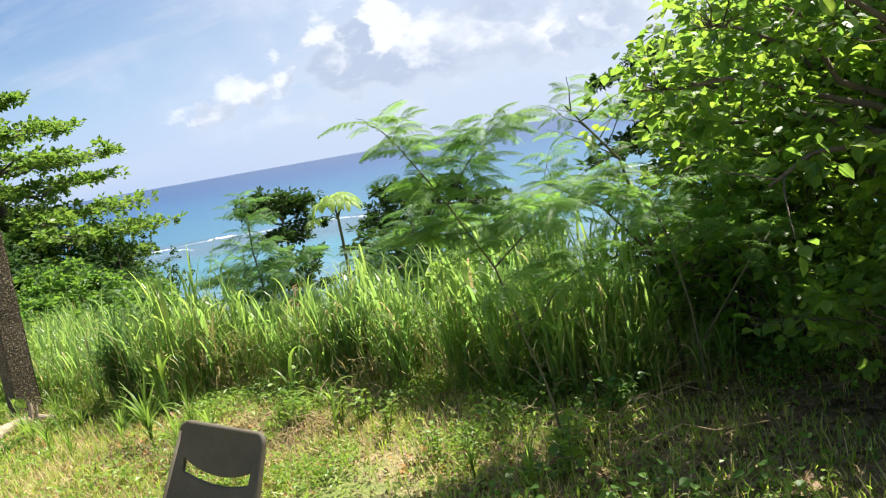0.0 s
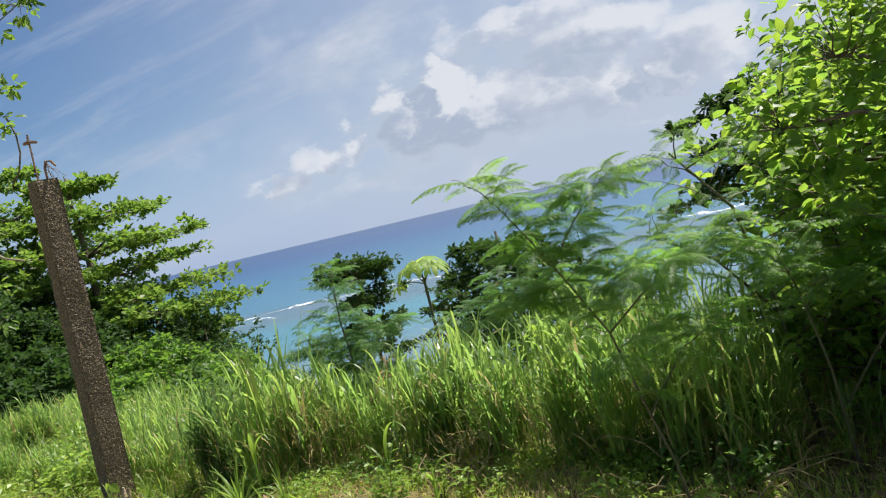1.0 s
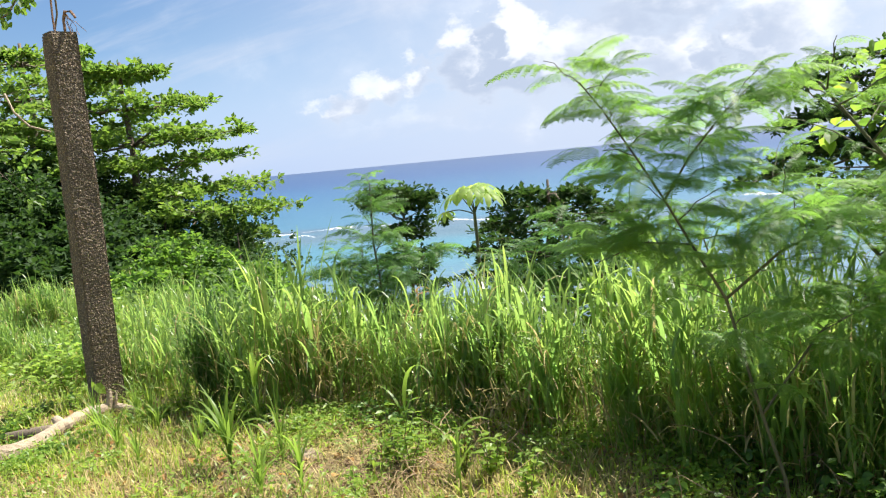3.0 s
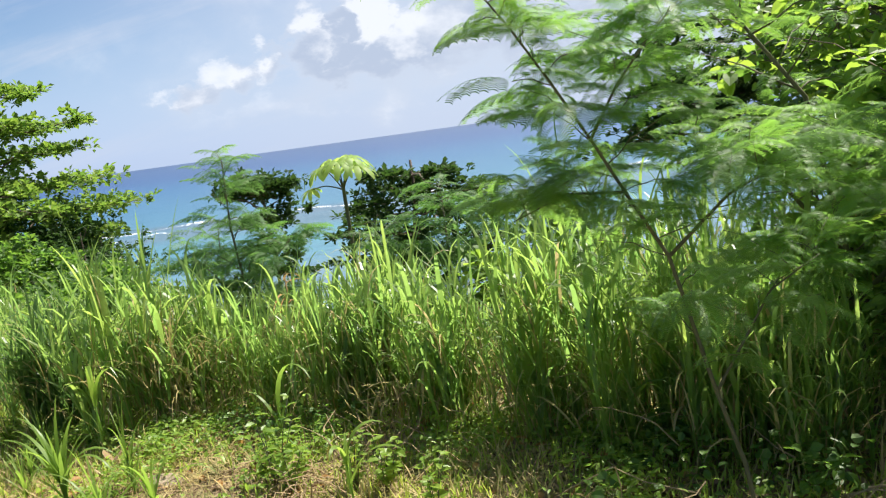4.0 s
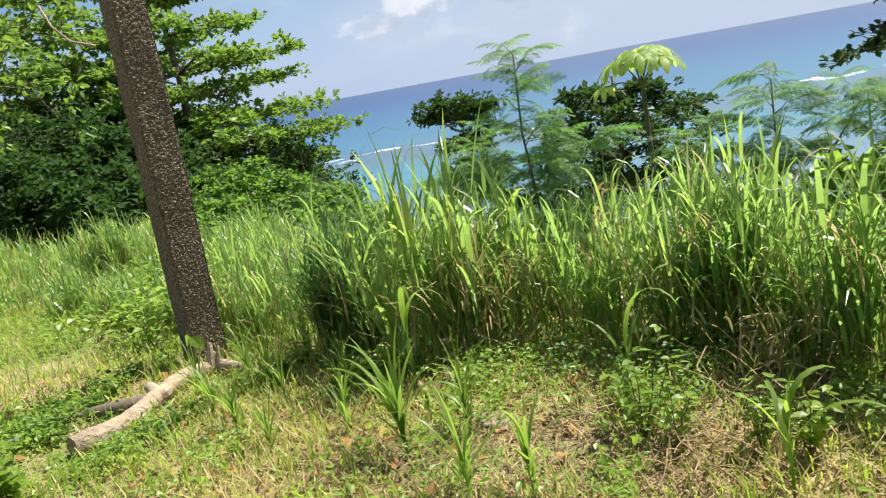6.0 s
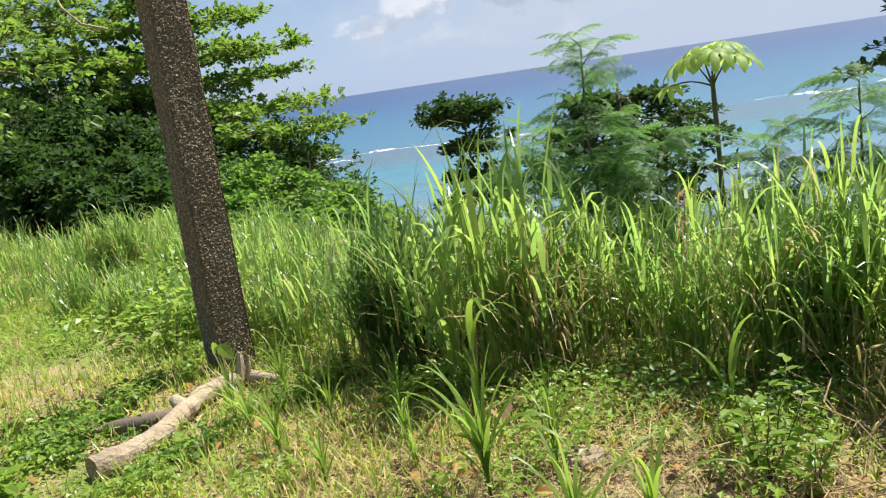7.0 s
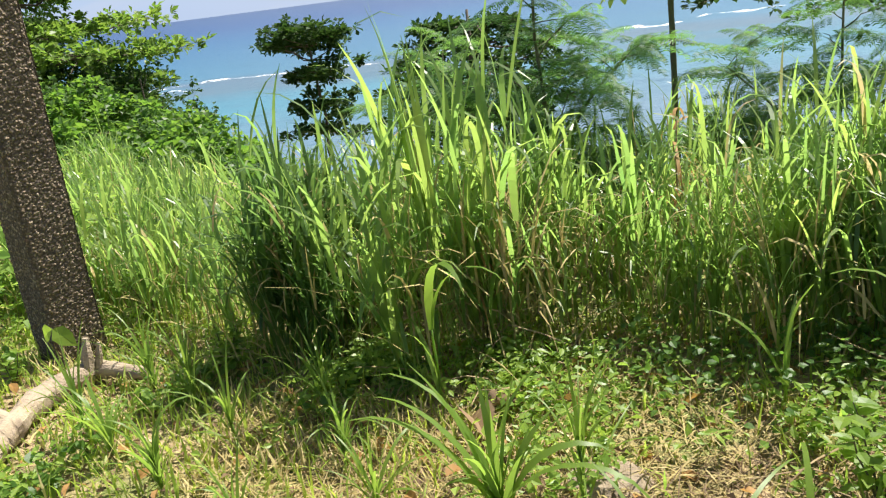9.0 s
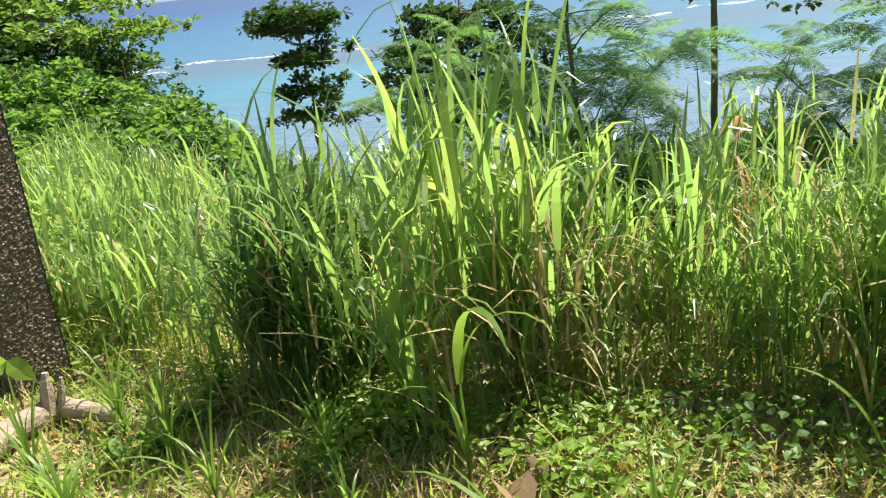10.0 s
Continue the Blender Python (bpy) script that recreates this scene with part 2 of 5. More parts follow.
DRY = leaf_material("dry_grass", (0.29, 0.215, 0.085), (0.63, 0.51, 0.22), (0.48, 0.36, 0.13), 0.3, 0.6)
FEATHER = leaf_material("feathery_leaflets", (0.05, 0.115, 0.028), (0.135, 0.24, 0.05), (0.43, 0.67, 0.10), 0.47, 0.46, shine=0.3, vary=0.3)
SAPLING = leaf_material("sapling_leaflets", (0.035, 0.088, 0.026), (0.10, 0.19, 0.05), (0.32, 0.54, 0.10), 0.44, 0.48, shine=0.28, vary=0.3)
ALMOND = leaf_material("almond_leaves", (0.036, 0.08, 0.018), (0.21, 0.30, 0.052), (0.42, 0.60, 0.075), 0.36, 0.46, shine=0.34)
DARKLEAF = leaf_material("dark_leathery_leaves", (0.02, 0.05, 0.015), (0.058, 0.108, 0.028), (0.11, 0.2, 0.03), 0.3, 0.62, shine=0.18)
BROAD = leaf_material("broad_leaves", (0.036, 0.088, 0.017), (0.125, 0.205, 0.036), (0.54, 0.72, 0.08), 0.46, 0.45)
SCRUB = leaf_material("scrub_leaves", (0.035, 0.085, 0.018), (0.11, 0.195, 0.036), (0.34, 0.54, 0.06), 0.42, 0.46)
UMBRELLA = leaf_material("umbrella_leaves", (0.24, 0.36, 0.10), (0.36, 0.46, 0.14), (0.66, 0.80, 0.17), 0.55, 0.5, vary=0.3)
BARK = rough_material("grey_brown_bark", [(0.25, (0.06, 0.045, 0.032)), (0.6, (0.16, 0.125, 0.09)), (0.9, (0.27, 0.22, 0.17))], 9.0, 0.9, 0.6, 40.0, (1, 1, 0.3))
GREENBARK = rough_material("green_brown_stem", [(0.25, (0.06, 0.06, 0.03)), (0.6, (0.13, 0.12, 0.06)), (0.9, (0.2, 0.19, 0.11))], 14.0, 0.7, 0.4, 60.0, (1, 1, 0.3))
LOGWOOD = rough_material("weathered_pale_wood", [(0.25, (0.12, 0.088, 0.06)), (0.5, (0.36, 0.28, 0.195)), (0.8, (0.54, 0.45, 0.33))], 7.0, 0.85, 0.7, 60.0, (0.35, 1, 1), 0.0, ((0.13, 0.09, 0.06), 6.0))
CONCRETE = pebble_material()
RUST = rough_material("rusty_steel", [(0.3, (0.12, 0.06, 0.035)), (0.6, (0.26, 0.15, 0.09)), (0.9, (0.36, 0.26, 0.18))], 30.0, 0.8, 0.4, 80.0)
PLASTIC = rough_material("dusty_brown_plastic", [(0.3, (0.07, 0.057, 0.034)), (0.6, (0.11, 0.092, 0.057)), (0.9, (0.18, 0.152, 0.10))], 7.0, 0.75, 0.12, 110.0)
FOAM = foam_material()
RUSSET = leaf_material("russet_dead_leaves", (0.3, 0.15, 0.05), (0.55, 0.33, 0.12), (0.6, 0.32, 0.09), 0.4, 0.6)
LITTER = leaf_material("brown_litter", (0.12, 0.075, 0.04), (0.34, 0.23, 0.13), (0.2, 0.12, 0.06), 0.15, 0.7)
FRESH = leaf_material("fresh_blades", (0.075, 0.15, 0.025), (0.19, 0.28, 0.05), (0.52, 0.68, 0.09), 0.46, 0.42)
FRESHLEAF = leaf_material("fresh_leaves", (0.12, 0.21, 0.03), (0.24, 0.33, 0.05), (0.55, 0.70, 0.08), 0.45, 0.42)
DRYSTEM = rough_material("dry_stems", [(0.3, (0.2, 0.13, 0.07)), (0.6, (0.4, 0.29, 0.16)), (0.9, (0.6, 0.47, 0.28))], 20.0, 0.9, 0.2, 80.0)
STONE = rough_material("pale_stone", [(0.3, (0.17, 0.125, 0.085)), (0.6, (0.30, 0.235, 0.165)), (0.9, (0.42, 0.34, 0.25))], 8.0, 0.95, 0.5, 60.0)
SEA, SOIL = sea_material(), ground_material()


# ---- mesh tools ----
O, R = np.array, np.random.default_rng


def unit(v):
    return v / np.maximum(np.linalg.norm(v, axis=-1, keepdims=True), 1e-9)


def mesh_of(name, v, f, mat, flat=True):
    me = bpy.data.meshes.new(name)
    me.from_pydata(np.asarray(v).reshape(-1, 3).tolist(), [], f if isinstance(f, list) else np.asarray(f).tolist())
    me.materials.append(mat)
    if not flat:
        me.shade_smooth()
    return me


def part(name, data, parent, label=""):
    ob = new(name, data)
    ob.parent = parent
    return tagged(ob, label)


def thing(name, label, category, at=(0, 0, 0), group="", kind=""):
    ob = new(name)
    ob.location = at
    ob.empty_display_size = 0.1
    return tagged(ob, label, category, group, kind)


def stamp(tv, tf, p, x, y, z, s):
    """The template's faces set at every place p, with its axes and size."""
    s = np.asarray(s).reshape(-1, 1, 1)
    v = p[:, None] + s * (tv[None, :, 0:1] * x[:, None] + tv[None, :, 1:2] * y[:, None] + tv[None, :, 2:3] * z[:, None])
    f = tf[None] + (np.arange(len(p)) * len(tv))[:, None, None]
    return v.reshape(-1, 3), f.reshape(-1, tf.shape[1])


def axes(way, up):
    y = unit(way)
    x = unit(np.cross(y, up))
    return x, y, np.cross(x, y)


def join(*pieces):
    vs, fs, n = [], [], 0
    for v, f in pieces:
        vs.append(v), fs.append(np.asarray(f) + n)
        n += len(v)
    return np.concatenate(vs), np.concatenate(fs)


def leaf_shape(w, wide=0.45, fold=0.25, droop=0.15):
    """A folded leaf, 1 long along y."""
    v = np.array([(0, 0, 0), (w, wide * 0.6, fold * w), (w * 0.95, wide + 0.18, fold * w - droop * 0.4), (0, 1, -droop), (-w * 0.95, wide + 0.18, fold * w - droop * 0.4), (-w, wide * 0.6, fold * w), (0, wide, -droop * 0.2)])
    return v, np.array([(0, 1, 2, 6), (6, 2, 3, 3), (0, 6, 4, 5), (6, 3, 3, 4)])[:, :4]


def leaf_tris(w, wide=0.45, fold=0.25, droop=0.15):
    v, _ = leaf_shape(w, wide, fold, droop)
    return v, np.array([(0, 1, 6), (1, 2, 6), (6, 2, 3), (0, 6, 5), (5, 6, 4), (6, 3, 4)])


def leaf_small(w, wide=0.5, fold=0.3, droop=0.15):
    """A small leaf folded along its rib."""
    return np.array([(0, 0, 0), (w, wide, fold * w), (0, 1, -droop), (-w, wide, fold * w)]), np.array([(0, 1, 2), (0, 2, 3)])


def blades(rng, root, az, length, width, lean, droop, seg=5, power=1.4):
    """Arching blades as tapered ribbons."""
    n = len(root)
    s = np.linspace(0, 1, seg + 1)
    th = lean[:, None] + droop[:, None] * s[None] ** power
    step = (length / seg)[:, None]
    r = np.cumsum(np.sin(th) * step, 1) - np.sin(th) * step
    h = np.cumsum(np.cos(th) * step, 1) - np.cos(th) * step
    out = np.stack([np.cos(az), np.sin(az), 0 * az], 1)
    mid = root[:, None] + r[..., None] * out[:, None] + h[..., None] * np.array([0, 0, 1.0])
    side = np.stack([-np.sin(az), np.cos(az), rng.uniform(-0.5, 0.5, n)], 1)
    side = unit(side)
    w = width[:, None] * np.minimum(1, 0.55 + 2.2 * s[None]) * (1 - s[None] ** 2.6) * 0.5 + 0.0006
    v = np.stack([mid - w[..., None] * side[:, None], mid + w[..., None] * side[:, None]], 2).reshape(n, -1, 3)
    k = np.arange(seg) * 2
    q = np.stack([k, k + 1, k + 3, k + 2], 1)
    f = q[None] + (np.arange(n) * (2 * seg + 2))[:, None, None]
    return v.reshape(-1, 3), f.reshape(-1, 4)


def tubes(lines, sides=6):
    """Tapered round limbs along polylines [(points, radii), ...]."""
    vs, fs, n = [], [], 0
    a = np.linspace(0, 2 * np.pi, sides, endpoint=False)
    for pts, rad in lines:
        p = np.asarray(pts, float)
        tan = unit(np.gradient(p, axis=0))
        ref = np.array([0.3, 0.2, 1.0]) if abs(tan[0][2]) < 0.8 else np.array([1.0, 0.2, 0.0])
        x = unit(np.cross(tan, ref))
        y = np.cross(tan, x)
        rad = np.asarray(rad, float)
        v = p[:, None] + rad[:, None, None] * (np.cos(a)[None, :, None] * x[:, None] + np.sin(a)[None, :, None] * y[:, None])
        m = len(p)
        for i in range(m - 1):
            for j in range(sides):
                k = (j + 1) % sides
                fs.append((n + i * sides + j, n + i * sides + k, n + (i + 1) * sides + k, n + (i + 1) * sides + j))
        fs.append(tuple(n + j for j in reversed(range(sides))))
        fs.append(tuple(n + (m - 1) * sides + j for j in range(sides)))
        vs.append(v.reshape(-1, 3))
        n += m * sides
    return np.concatenate(vs), fs


def limb(rng, a, b, n=6, wob=0.08, sag=0.0):
    """A crooked line from a to b."""
    a, b = np.asarray(a, float), np.asarray(b, float)
    s = np.linspace(0, 1, n)[:, None]
    p = a + (b - a) * s
    d = np.linalg.norm(b - a)
    p += rng.normal(0, wob * d / n, (n, 3)) * np.sin(np.pi * s)
    p[:, 2] += sag * d * np.sin(np.pi * s[:, 0])
    return p


# ---- ground and sea ----
def edge_line(x):
    return 9.6 + 1.1 * np.clip(-x - 4.0, 0, 22) - 0.12 * np.clip(x, 0, 30)


def ground_z(x, y):
    x, y = np.asarray(x, float), np.asarray(y, float)
    z = 0.2 * np.clip(1 - y / 6.5, -0.5, 1.6)
    d = y - edge_line(x)
    z = z - 0.42 * np.logaddexp(0, d * 1.2) / 1.2
    z = np.maximum(z, -27.5)
    z = z + 0.025 * np.sin(1.9 * x + 0.7) * np.sin(1.4 * y) + 0.015 * np.sin(4.3 * x + y * 1.1) * np.cos(3.7 * y - x)
    return z


def grid(xs, ys, zf):
    gx, gy = np.meshgrid(xs, ys)
    v = np.stack([gx, gy, zf(gx, gy)], -1).reshape(-1, 3)
    nx = len(xs)
    i, j = np.meshgrid(np.arange(nx - 1), np.arange(len(ys) - 1))
    k = (j * nx + i).ravel()
    return v, np.stack([k, k + 1, k + nx + 1, k + nx], 1)


xs = np.concatenate([-np.geomspace(6000, 12.2, 40), np.arange(-12, 8, 0.16), np.geomspace(8.2, 6000, 40)])
ys = np.concatenate([-np.geomspace(400, 4.2, 16), np.arange(-4, 16, 0.16), np.geomspace(16.2, 4850, 70)])
tagged(new("ground", mesh_of("ground", *grid(xs, ys, ground_z), SOIL, False)), "grassy soil terrace falling to the seabed", "ground", kind="structure")
tagged(new("water", mesh_of("water", *grid(np.linspace(-6500, 6500, 14), np.concatenate([[30], np.geomspace(60, 4850, 20)]), lambda x, y: 0 * x - 25.0), SEA, False)),
       "turquoise sea over a reef, deep blue far out", "sea", kind="structure")


# ---- breaking waves on the reef ----
def breaker(x0, x1, y, bend, width, seed):
    rng = np.random.default_rng(seed)
    n = 130
    x = np.linspace(x0, x1, n)
    u = np.linspace(0, 1, n)
    mid = y + bend * (u - 0.5) + 5 * np.sin(u * 9 + seed) + np.cumsum(rng.normal(0, 0.35, n))
    swell = np.clip(np.interp(u, np.linspace(0, 1, 14), rng.uniform(0, 1, 14)) - 0.1, 0.08, 1) * 1.3
    w = 0.62 * width * (np.sin(np.pi * u) ** 0.5) * swell * rng.uniform(0.35, 1.0, n) + 0.01
    v = np.stack([np.stack([x, mid - w, 0 * x - 24.98], 1), np.stack([x, mid, 0 * x - 24.97 + 0.12 * w], 1), np.stack([x, mid + w * 0.5, 0 * x - 24.98], 1)], 1).reshape(-1, 3)
    k = np.arange(n - 1) * 3
    f = np.concatenate([np.stack([k, k + 3, k + 4, k + 1], 1), np.stack([k + 1, k + 4, k + 5, k + 2], 1)])
    ob = new("breaking_wave", mesh_of("breaking_wave", v, f, FOAM, False))
    tagged(ob, "long white line of surf breaking on the reef", "wave", "surf lines on the reef")


for a in ((-230, -150, 316, 8, 9, 1), (-166, -98, 324, 16, 11, 2), (-104, -50, 330, -6, 9, 3), (-40, -8, 334, 6, 6.0, 4), (28, 66, 350, -2, 15, 5), (74, 112, 362, 5, 9, 6), (118, 160, 366, 8, 9, 7), (-150, -120, 300, 6, 4, 8)):
    breaker(*a)


# ---- concrete post ----
def concrete_post():
    post = thing("concrete_post", "weathered pebbly concrete post with rusty steel sticking out", "post", (-4.383, 7.70, -0.05))
    rng = np.random.default_rng(5)
    h, s = 2.99, 0.109
    nz, nu = 470, 29
    zs = np.linspace(-0.4, h, nz)
    rows = []
    for z in zs:
        k = 1.05 - 0.09 * max(z, 0) / h
        for q in range(4):
            nx, ny = ((1, 0), (0, 1), (-1, 0), (0, -1))[q]
            for i in range(nu):
                u = -1 + 2 * i / nu
                r = 0.0 if 0.06 < (u + 1) / 2 < 0.94 else 0.006
                p = Vector((nx - u * ny, ny + u * nx, 0)) * s * k
                w = Vector((p.x * 70, p.y * 70, z * 78))
                lump = 0.0046 * noise.noise(w) + 0.0034 * noise.noise(w * 1.9) + 0.008 * noise.noise(Vector((p.x * 5, p.y * 5, z * 2.2)))
                top = 0.0 if z < h - 0.02 else -0.006
                rows.append((p.x + nx * (lump - r + top), p.y + ny * (lump - r + top), z))
    m = 4 * nu
    f = [(i * m + j, i * m + (j + 1) % m, (i + 1) * m + (j + 1) % m, (i + 1) * m + j) for i in range(nz - 1) for j in range(m)]
    f += [tuple((nz - 1) * m + j for j in range(m))]
    part("column", mesh_of("column", rows, f, CONCRETE), post)
    part("rebar", mesh_of("rebar", *tubes([(limb(rng, (-0.02, -0.03, h - 0.1), (-0.045, -0.02, h + 0.36), 5, 0.02), [0.009] * 5)], 6), RUST), post, "bare steel rod")
    part("crosspiece", mesh_of("crosspiece", *tubes([(((-0.095, -0.05, h + 0.345), (-0.04, -0.02, h + 0.355), (0.03, 0.015, h + 0.335)), (0.014, 0.017, 0.013)), (((-0.05, -0.025, h + 0.33), (-0.045, -0.02, h + 0.42)), (0.014, 0.009))], 6), RUST), post, "short dark steel crosspiece")
    part("hooked_rebar", mesh_of("hooked_rebar", *tubes([(((0.045, 0.03, h - 0.1), (0.04, 0.028, h + 0.1), (0.06, 0.04, h + 0.155), (0.10, 0.07, h + 0.15), (0.13, 0.09, h + 0.10)), (0.012, 0.012, 0.013, 0.012, 0.01))], 6), RUST), post, "bent steel rod")
    wires = []
    for i in range(6):
        a = np.array((0.06, 0.045, h + 0.14))
        pts = [a]
        for j in range(6):
            a = a + rng.normal((0.012, 0.008, -0.025), 0.014)
            pts.append(a)
        wires.append((pts, [0.0025] * 7))
    part("wire", mesh_of("wire", *tubes(wires, 4), RUST), post, "tangle of thin rusty tie wire")
    post.rotation_euler = (0, radians(2.2), radians(-35.5))


concrete_post()


# ---- fallen branch ----
def fallen_branch():
    log = thing("fallen_branch", "pale weathered fallen branch lying against the concrete post", "log", (0, 0, 0))
    rng = np.random.default_rng(9)
    pts = limb(rng, (-4.27, 6.29, 0.07), (-4.10, 7.40, 0.05), 12, 0.06)
    pts[:, 0] += 0.05 * np.sin(np.linspace(0, 6, 12))
    rad = np.linspace(0.058, 0.043, 12) * rng.uniform(0.88, 1.14, 12)
    rad[0] = 0.055
    for p in pts:
        p[2] = ground_z(p[0], p[1]) + 0.055
    k = np.linspace(0, 11, 90)
    fine = np.stack([np.interp(k, np.arange(12), pts[:, i]) for i in range(3)], 1)
    v, f = tubes([(fine, np.interp(k, np.arange(12), rad))], 18)
    axis = np.repeat(fine, 18, 0)
    for i in range(len(v)):
        d = Vector(v[i] - axis[i])
        w = Vector(v[i])
        v[i] = axis[i] + O(d * (1 + 0.10 * noise.noise(w * 9) + 0.10 * noise.noise(Vector((w.x * 60, w.y * 14, w.z * 60)))))
    part("stem", mesh_of("stem", v, f, LOGWOOD), log)
    k = pts[6]
    part("knot_stub", mesh_of("knot_stub", *tubes([((k, k + (-0.05, 0.02, 0.04), k + (-0.075, 0.03, 0.055)), (0.05, 0.038, 0.03))], 9), LOGWOOD, False), log, "sawn-off side limb")
    # dark tapering bar running off from the branch through the grass
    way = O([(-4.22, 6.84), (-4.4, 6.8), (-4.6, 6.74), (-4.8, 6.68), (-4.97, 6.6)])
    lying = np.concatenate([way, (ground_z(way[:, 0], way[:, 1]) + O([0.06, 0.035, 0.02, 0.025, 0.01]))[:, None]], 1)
    part("dark_bar", mesh_of("dark_bar", *tubes([(lying, (0.04, 0.045, 0.038, 0.034, 0.022))], 9), BARK, False), log, "dark tapering bar lying in the grass")
    e = pts[-1]
    part("split_stub", mesh_of("split_stub", *tubes([((e + (0.0, -0.05, 0), e + (0.006, -0.04, 0.08), e + (0.01, -0.03, 0.15)), (0.03, 0.024, 0.012)), ((e + (0.03, -0.03, 0), e + (0.045, -0.02, 0.07), e + (0.05, -0.01, 0.12)), (0.018, 0.014, 0.007))], 7), LOGWOOD), log, "splintered upright stub")
    part("thin_end", mesh_of("thin_end", *tubes([(limb(rng, e, e + (0.27, -0.07, -0.01), 6), (0.042, 0.038, 0.034, 0.032, 0.03, 0.028))], 9), LOGWOOD, False), log)


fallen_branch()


# ---- plastic chair ----
def shell(outline, depth, hole=None, bend=0.0):
    """A panel from an outline (x, z), with thickness along y, bowed, and an opening."""
    bm = bmesh.new()
    loops = []
    for line in (outline, hole) if hole else (outline,):
        vs = [bm.verts.new((x, 0, z)) for x, z in line]
        loops.append([bm.edges.new((vs[i], vs[(i + 1) % len(vs)])) for i in range(len(vs))])
    bmesh.ops.triangle_fill(bm, use_beauty=True, edges=[e for l in loops for e in l])
    bmesh.ops.recalc_face_normals(bm, faces=bm.faces)
    geo = bmesh.ops.extrude_face_region(bm, geom=list(bm.faces))
    for v in geo["geom"]:
        if isinstance(v, bmesh.types.BMVert):
            v.co.y += depth
    for v in bm.verts:
        v.co.y += bend * v.co.x ** 2
    bmesh.ops.recalc_face_normals(bm, faces=bm.faces)
    me = bpy.data.meshes.new("panel")
    bm.to_mesh(me)
    bm.free()
    me.materials.append(PLASTIC)
    return me


def rounded(w0, w1, z0, z1, r, n=5):
    """A trapezium with rounded corners."""
    pts = []
    for cx, cz, a0 in ((w1 - r, z1 - r, 0), (-w1 + r, z1 - r, 90), (-w0 + r, z0 + r, 180), (w0 - r, z0 + r, 270)):
        for i in range(n + 1):
            a = radians(a0 + 90 * i / n)
            pts.append((cx + r * math.cos(a), cz + r * math.sin(a)))
    return pts


def plastic_chair():
    chair = thing("plastic_chair", "dark brown dusty plastic chair on the grass", "chair", (-0.924, 3.17, 0.095))
    grip = [(x, 0.325 + 0.035 * (x / 0.155) ** 2) for x in np.linspace(-0.155, 0.155, 13)] + [(x, 0.2875 + 0.025 * (x / 0.155) ** 2) for x in np.linspace(0.152, -0.152, 13)]
    back = part("backrest", shell(rounded(0.215, 0.183, 0.0, 0.47, 0.028), 0.016, grip, 0.5), chair, "curved backrest with a smile-shaped hand hole")
    back.rotation_euler = (radians(25), 0, 0)
    back.location = (0, -0.07, 0.43)
    rim = rounded(0.217, 0.185, 0.0, 0.472, 0.028)
    line = [(x, 0.5 * x * x + 0.008, z) for x, z in rim]
    part("rim", mesh_of("rim", *tubes([(line + [line[0]], [0.011] * (len(line) + 1))], 6), PLASTIC, False), back)
    edge = [(x, 0.5 * x * x + 0.008, z) for x, z in grip]
    part("grip_edge", mesh_of("grip_edge", *tubes([(edge + [edge[0]], [0.006] * (len(edge) + 1))], 6), PLASTIC, False), back)
    seat = part("seat", shell(rounded(0.19, 0.2, -0.21, 0.21, 0.05), 0.02), chair, "moulded seat")
    seat.rotation_euler, seat.location = (radians(-88), 0, 0), (0, 0.13, 0.43)
    for x, y, lx, ly in ((-0.17, -0.03, -0.03, -0.08), (0.17, -0.03, 0.03, -0.08), (-0.17, 0.30, -0.03, 0.05), (0.17, 0.30, 0.03, 0.05)):
        part("leg", mesh_of("leg", *tubes([(((x, y, 0.42), (x + lx * 0.5, y + ly * 0.5, 0.2), (x + lx, y + ly, -0.02)), (0.019, 0.017, 0.015))], 8), PLASTIC, False), chair)
    chair.rotation_euler, chair.scale = (0, radians(-5), radians(152.6)), (1.05, 1.05, 1.05)


plastic_chair()


# ---- trees and shrubs ----


